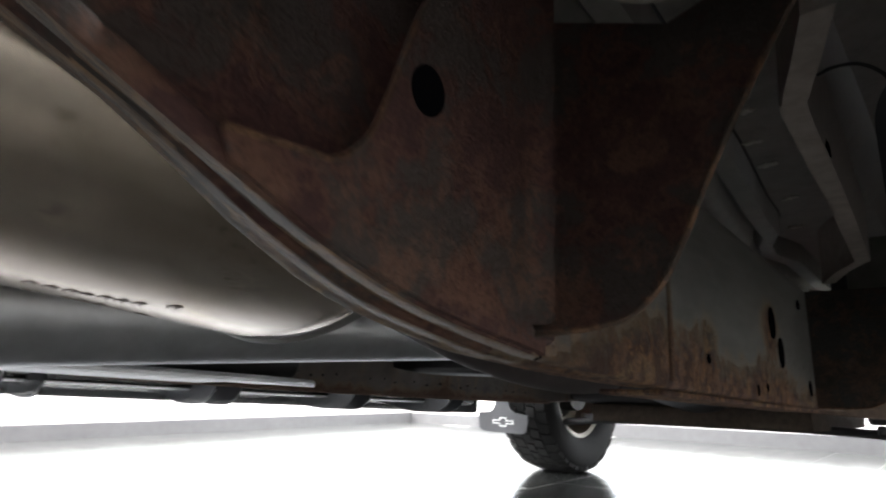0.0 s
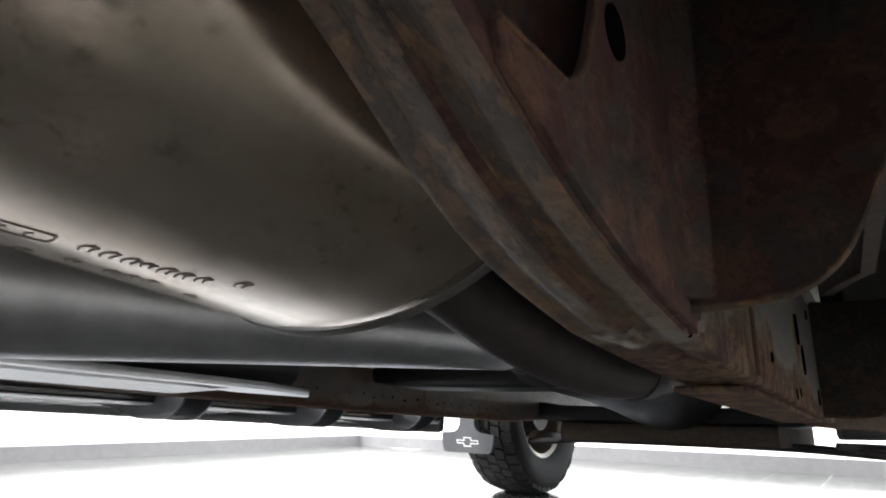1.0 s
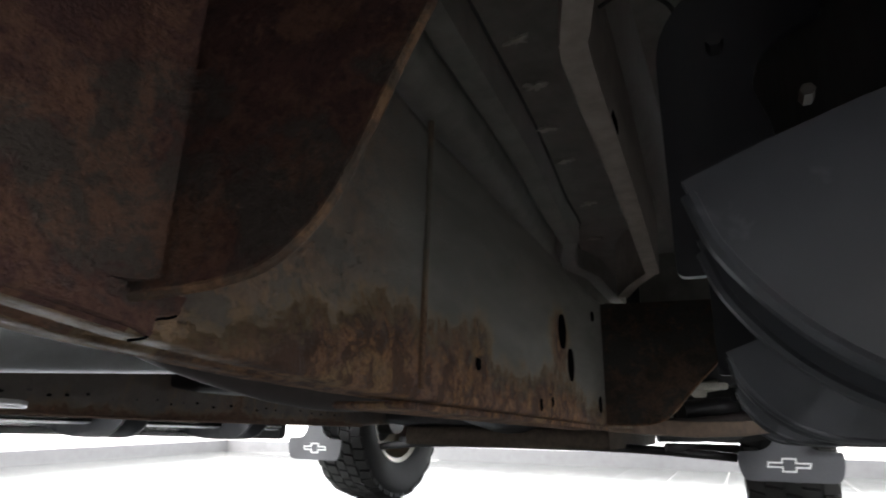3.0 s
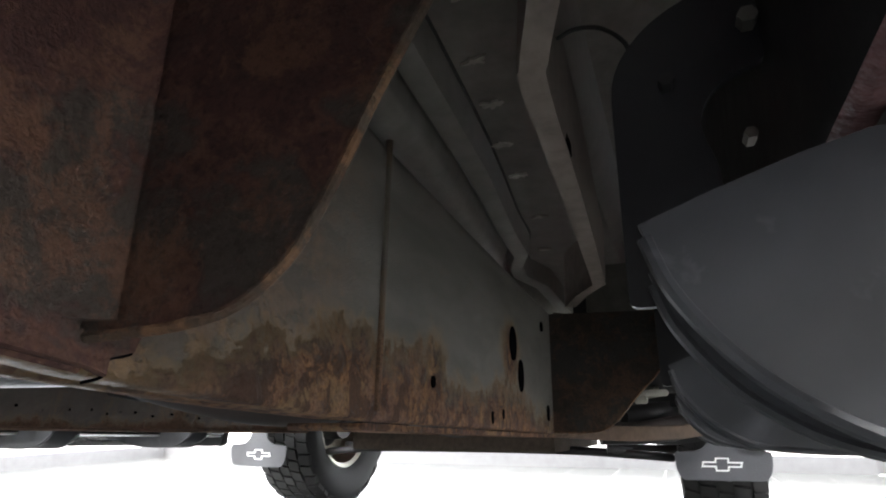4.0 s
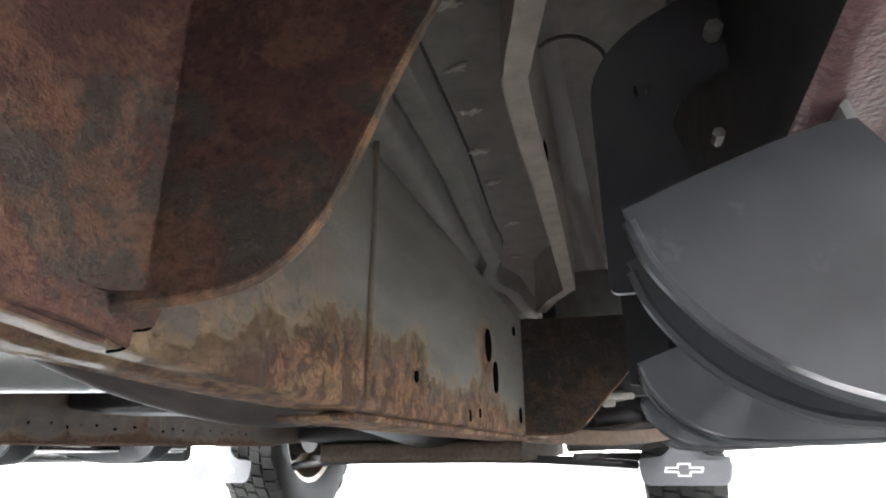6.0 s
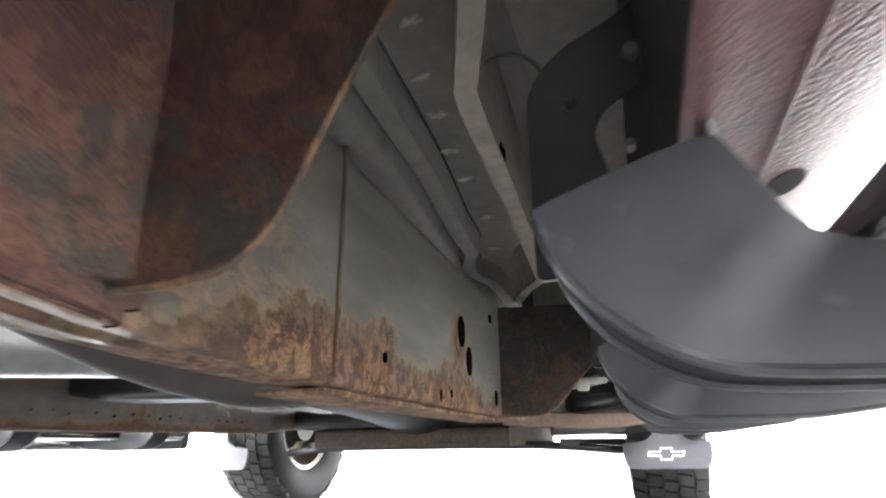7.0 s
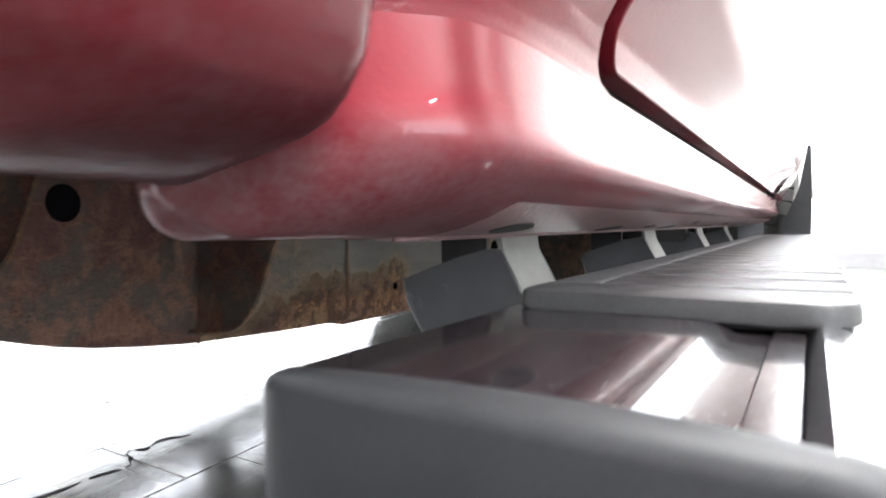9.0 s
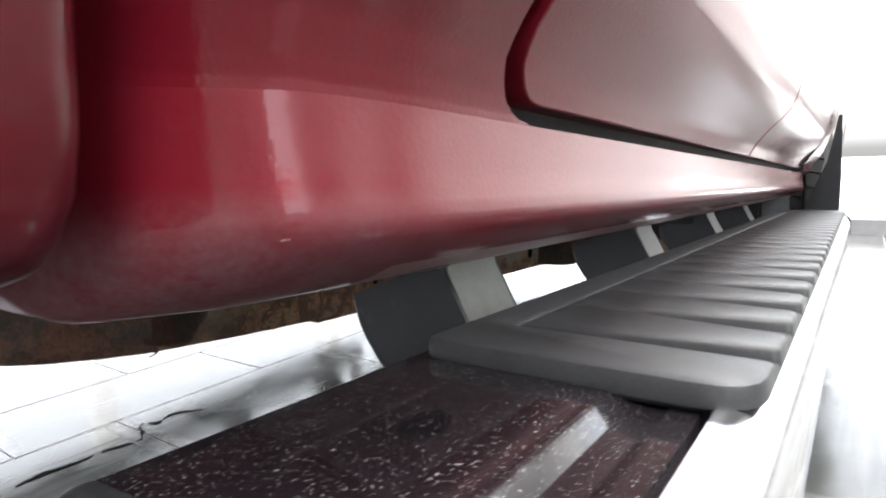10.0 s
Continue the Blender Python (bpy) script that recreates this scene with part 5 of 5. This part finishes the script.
wheel(0.325, 1)
wheel(mirror(0.325) - 0.02, -1)
# unseen rear wheels, axle and spring, added to block light from behind
wheel(0.325, 1, -0.72, 0.288)
wheel(mirror(0.325), -1, -0.72, 0.288)
bm = bmesh.new()
tube(bm, [(mirror(0.2), -0.72, 0.288), (MID - 0.16, -0.72, 0.288), (MID, -0.72, 0.288), (MID + 0.16, -0.72, 0.288), (0.2, -0.72, 0.288)], lambda t: 0.045 + 0.10 * max(0.0, 1 - abs(t - 0.5) / 0.16), 24, 8)
part("rear_axle", bm, GREASE, truck, "dark steel rear axle, added out of view")
bm = bmesh.new()
loft(bm, [[(x, y, z + 0.0), (x, y, z + 0.03), (x + 0.06, y, z + 0.03), (x + 0.06, y, z)] for x, y, z in ((0.0, 0.56, 0.575), (0.0, 0.3, 0.46), (0.0, 0.0, 0.38), (0.0, -0.4, 0.34), (0.0, -0.72, 0.335), (0.0, -1.2, 0.37), (0.0, -1.5, 0.45))])
part("leaf_spring", bm, GREASE, truck, "dark leaf spring under the frame, added out of view")


def mud_flap(fx, label):
    fl = new("mud_flap")
    fl.parent = truck
    tagged(fl, label)
    bm = bmesh.new()
    ring = rounded([(0.200, 0.345), (0.201, 0.30), (0.214, 0.266), (0.452, 0.268), (0.466, 0.31), (0.466, 0.350), (0.40, 0.352), (0.375, 0.376), (0.375, 0.50), (0.30, 0.50), (0.30, 0.376), (0.27, 0.350)], [0.008, 0.03, 0.03, 0.03, 0.03, 0.008, 0.02, 0.02, 0.005, 0.005, 0.02, 0.02], 4)
    loft(bm, [[(fx(x), 2.700, z) for x, z in ring], [(fx(x), 2.706, z) for x, z in ring]])
    part("flap_sheet", bm, FLAP, fl)
    bm = bmesh.new()
    guard = rounded([(0.42, 0.40), (0.510, 0.40), (0.511, 0.56), (0.506, 0.73), (0.496, 0.73), (0.476, 0.60), (0.43, 0.48)], 0.01, 3)
    loft(bm, [[(fx(x), yy, z) for x, z in guard] for yy in (2.62, 2.63)])
    part("splash_guard", bm, PLASTIC, fl, "black plastic splash guard")
    # plain two-bar emblem drawn as an outline
    def bow(k):
        pts = [(-1, -0.42), (-0.92, -0.02 + 0.44), (-0.34, 0.42), (-0.30, 1.0), (0.36, 1.0), (0.34, 0.42), (1.0, 0.42), (0.90, -0.42), (0.34, -0.42), (0.30, -1.0), (-0.34, -1.0), (-0.34, -0.42)]
        return [(0.330 + x * 0.0575, 0.312 + z * 0.0195) for x, z in pts], k
    pts, _ = bow(1)
    bm = bmesh.new()
    n = len(pts)
    inner = []
    for i in range(n):
        p, a, b = Vector(pts[i]), Vector(pts[i - 1]), Vector(pts[(i + 1) % n])
        d1, d2 = (p - a).normalized(), (b - p).normalized()
        n1, n2 = Vector((d1.y, -d1.x)), Vector((d2.y, -d2.x))
        m = (n1 + n2)
        m = m / max(0.4, m.dot(n1) if m.length > 0 else 1)
        inner.append(tuple(p + m * 0.0046))
    ringv = []
    for ring2, d in ((pts, 2.6985), (inner, 2.6985), (inner, 2.702), (pts, 2.702)):
        ringv.append([bm.verts.new((fx(x), d, z)) for x, z in ring2])
    for a, b in zip(ringv, ringv[1:] + ringv[:1]):
        for i in range(n):
            bm.faces.new((a[i], a[(i + 1) % n], b[(i + 1) % n], b[i]))
    part("emblem", bm, WHITE, fl, "white outlined bow-tie emblem", smooth=False)
    return fl


mud_flap(lambda x: x - 0.012, "dark grey mud flap with a white outlined emblem")
mud_flap(lambda x: mirror(x) - 0.070, "dark grey mud flap with a white outlined emblem")


# added dark sheet that closes bright gaps beyond the far mount
bm = bmesh.new()
prism(bm, rounded([(0.045, 0.372), (0.20, 0.366), (0.31, 0.385), (0.31, 0.62), (0.045, 0.62)], 0.02, 3), "y", 2.44, 2.446, 0.001)
part("dark_backing", bm, RUBBER, truck, "added dark backing that closes the bright gaps before the front wheel")
bm = bmesh.new()
loft(bm, [[(x, y + dy, z + dz) for dy, dz in rounded([(-0.03, -0.012), (0.03, -0.012), (0.026, 0.016), (-0.026, 0.016)], 0.006, 2)] for x, y, z in ((0.0, 1.80, 0.392), (0.06, 1.83, 0.388), (0.14, 1.92, 0.386), (0.22, 2.05, 0.392), (0.27, 2.20, 0.402))])
part("link_arm", bm, grained("rusty_brown_arm", (0.13, 0.085, 0.06), 0.7, 0, 0, 60, 0.5, 0.3), truck, "rusty brown steel arm behind the rail")
bm = bmesh.new()
block(bm, 0.150, 0.205, 1.72, 1.735, 0.446, 0.456, 0.003)
block(bm, 0.150, 0.172, 1.72, 1.735, 0.434, 0.446, 0.003)
part("hose_clip", bm, WELD, truck, "pale grey plastic hose clip")
random.seed(12)
for pts, r, m in (([(0.06, 1.74, 0.452), (0.12, 1.75, 0.446), (0.19, 1.76, 0.456)], 0.009, CUSHION), ([(0.05, 2.0, 0.40), (0.12, 2.05, 0.398), (0.22, 2.2, 0.42)], 0.016, PIPE), ([(0.02, 2.3, 0.385), (0.12, 2.35, 0.388), (0.24, 2.5, 0.40)], 0.02, GREASE), ([(0.10, 2.1, 0.43), (0.17, 2.15, 0.44), (0.20, 2.3, 0.45)], 0.022, GREASE), ([(0.05, 2.45, 0.44), (0.15, 2.5, 0.45), (0.22, 2.6, 0.46)], 0.03, GREASE), ([(0.06, 1.9, 0.47), (0.14, 1.95, 0.475), (0.2, 2.1, 0.50)], 0.012, PIPE)):
    bm = bmesh.new()
    tube(bm, pts, r, 12, 5)
    part("linkage_rod", bm, m, truck, "dirty steel linkage behind the front wheel")


def control_arm(fx):
    bm = bmesh.new()
    ring = rounded([(-0.02, 2.75), (0.06, 2.80), (0.20, 3.02), (0.235, 3.1), (0.20, 3.18), (0.05, 3.40), (-0.03, 3.45), (-0.03, 3.30), (0.05, 3.1), (-0.03, 2.9)], 0.03, 3)
    prism(bm, [(fx(x), y) for x, y in ring], "z", 0.335, 0.365, 0.006)
    part("control_arm", bm, GREASE, truck, "dark steel lower control arm")


both_sides(control_arm)
bm = bmesh.new()
tube(bm, [(mirror(0.18), 2.86, 0.325), (mirror(0.05), 2.80, 0.335), (-0.8, 2.78, 0.345), (-0.2, 2.78, 0.345), (0.05, 2.80, 0.335), (0.18, 2.86, 0.325)], 0.014, 12, 5)
part("stabiliser_bar", bm, GREASE, truck, "dark steel stabiliser bar")
bm = bmesh.new()
loft(bm, [[(x, y, z) for y, z in rounded([(2.5, 0.34), (3.5, 0.36), (3.5, 0.44), (2.5, 0.40)], 0.02, 3)] for x in (-0.82, -0.5, -0.14)])
part("engine_cradle", bm, grained("dusty_cradle_steel", (0.085, 0.068, 0.055), 0.9, 0, 0, 60, 0.4, 0.2, 0.001, 0.05), truck, "dark engine cradle plate")
bm = bmesh.new()
block(bm, mirror(0.05), 0.05, 2.6, 3.9, 0.62, 1.1, 0.03)
part("engine_bay", bm, GREASE, truck, "dark engine block and inner panels")

# a curled dry leaf lying on the tiles
bm = bmesh.new()
rows = []
for i in range(9):
    t = i / 8
    w = 0.0075 * math.sin(math.pi * min(0.97, t + 0.03)) + 0.0006
    px, py = -0.285 + 0.034 * (t - 0.5), 1.174 + 0.010 * math.sin(2.2 * t)
    rows.append([bm.verts.new((px, py + w * u, 0.0012 + 0.006 * u * u + 0.004 * (2 * t - 1) ** 2)) for u in (-1, -0.5, 0, 0.5, 1)])
for a, b in zip(rows, rows[1:]):
    for i in range(4):
        bm.faces.new((a[i], a[i + 1], b[i + 1], b[i]))
bmesh.ops.solidify(bm, geom=bm.faces[:], thickness=0.0006)
tagged(part("dry_leaf", bm, grained("dry_leaf_brown", (0.045, 0.035, 0.022), 0.7, 0, 0, 120, 0.4, 0.3)), "small curled brown dry leaf on the tiles", "leaf")

# ---- dirt streak and tiles on the floor ----
# a broken line of matte dark dirt
random.seed(3)
line = path_points([(-0.700, 1.290, 0), (-0.735, 1.235, 0), (-0.720, 1.19, 0), (-0.742, 1.165, 0), (-0.672, 1.127, 0), (-0.684, 1.063, 0), (-0.682, 1.011, 0), (-0.690, 0.95, 0), (-0.684, 0.90, 0)], 6)
for first, last in ((0, 9), (10, 15), (17, 25), (26, 31), (33, 48)):
    bm = bmesh.new()
    rings = []
    piece = line[first:last + 1]
    for i, p in enumerate(piece):
        w = 0.0012 + 0.010 * math.sin(math.pi * (i + 0.4) / (len(piece) - 0.2)) * random.uniform(0.45, 1.0)
        a, b = (p.x - w, p.y + random.uniform(-0.003, 0.003)), (p.x + w * random.uniform(0.5, 1.0), p.y + random.uniform(-0.003, 0.003))
        rings.append([(a[0], a[1], 0.0002), (b[0], b[1], 0.0002), (b[0], b[1], 0.0010), (a[0], a[1], 0.0010)])
    loft(bm, rings)
    tagged(part("dirt_streak", bm, MATTE_DIRT), "thin matte dark dirt streak on the tiles", "water", "wet streaks on the tiles")

bm = bmesh.new()
hw, hl, bev = 0.1484, 0.2984, 0.0010
loft(bm, [[(-hw, -hl, -0.011), (hw, -hl, -0.011), (hw, hl, -0.011), (-hw, hl, -0.011)], [(-hw, -hl, -bev), (hw, -hl, -bev), (hw, hl, -bev), (-hw, hl, -bev)], [(-hw + bev, -hl + bev, 0), (hw - bev, -hl + bev, 0), (hw - bev, hl - bev, 0), (-hw + bev, hl - bev, 0)]])
bmesh.ops.recalc_face_normals(bm, faces=bm.faces)
tile_mesh = bpy.data.meshes.new("tile")
bm.to_mesh(tile_mesh)
bm.free()
tile_mesh.materials.append(TILE)
OFFSET = {0: 1.147, 1: 1.258, 2: 1.10, 3: 1.30, -1: 1.547, -2: 1.326}
random.seed(21)
rest = []
for row in range(-13, 17):
    x = -0.815 + 0.30 * row + 0.15
    first = OFFSET.get(row, 1.147 + random.uniform(0, 0.6))
    for k in range(-10, 9):
        y = first + 0.60 * k + 0.30
        if not (-4.4 < y < 5.3 and -4.6 < x < 4.4):
            continue
        near = -1.9 < x < 1.3 and -0.6 < y < 4.4
        if near:
            t = new("tile", tile_mesh)
            t.parent = floor
            t.location = (x, y, random.uniform(-0.0002, 0.0002))
            t.rotation_euler = (random.uniform(-0.0008, 0.0008), random.uniform(-0.0008, 0.0008), 0)
        else:
            rest.append((x, y))
bm = bmesh.new()
for x, y in rest:
    loft(bm, [[(x - hw, y - hl, -0.011), (x + hw, y - hl, -0.011), (x + hw, y + hl, -0.011), (x - hw, y + hl, -0.011)], [(x - hw, y - hl, 0), (x + hw, y - hl, 0), (x + hw, y + hl, 0), (x - hw, y + hl, 0)]])
tagged(part("far_tiles", bm, TILE, floor, smooth=False), kind="stuff")
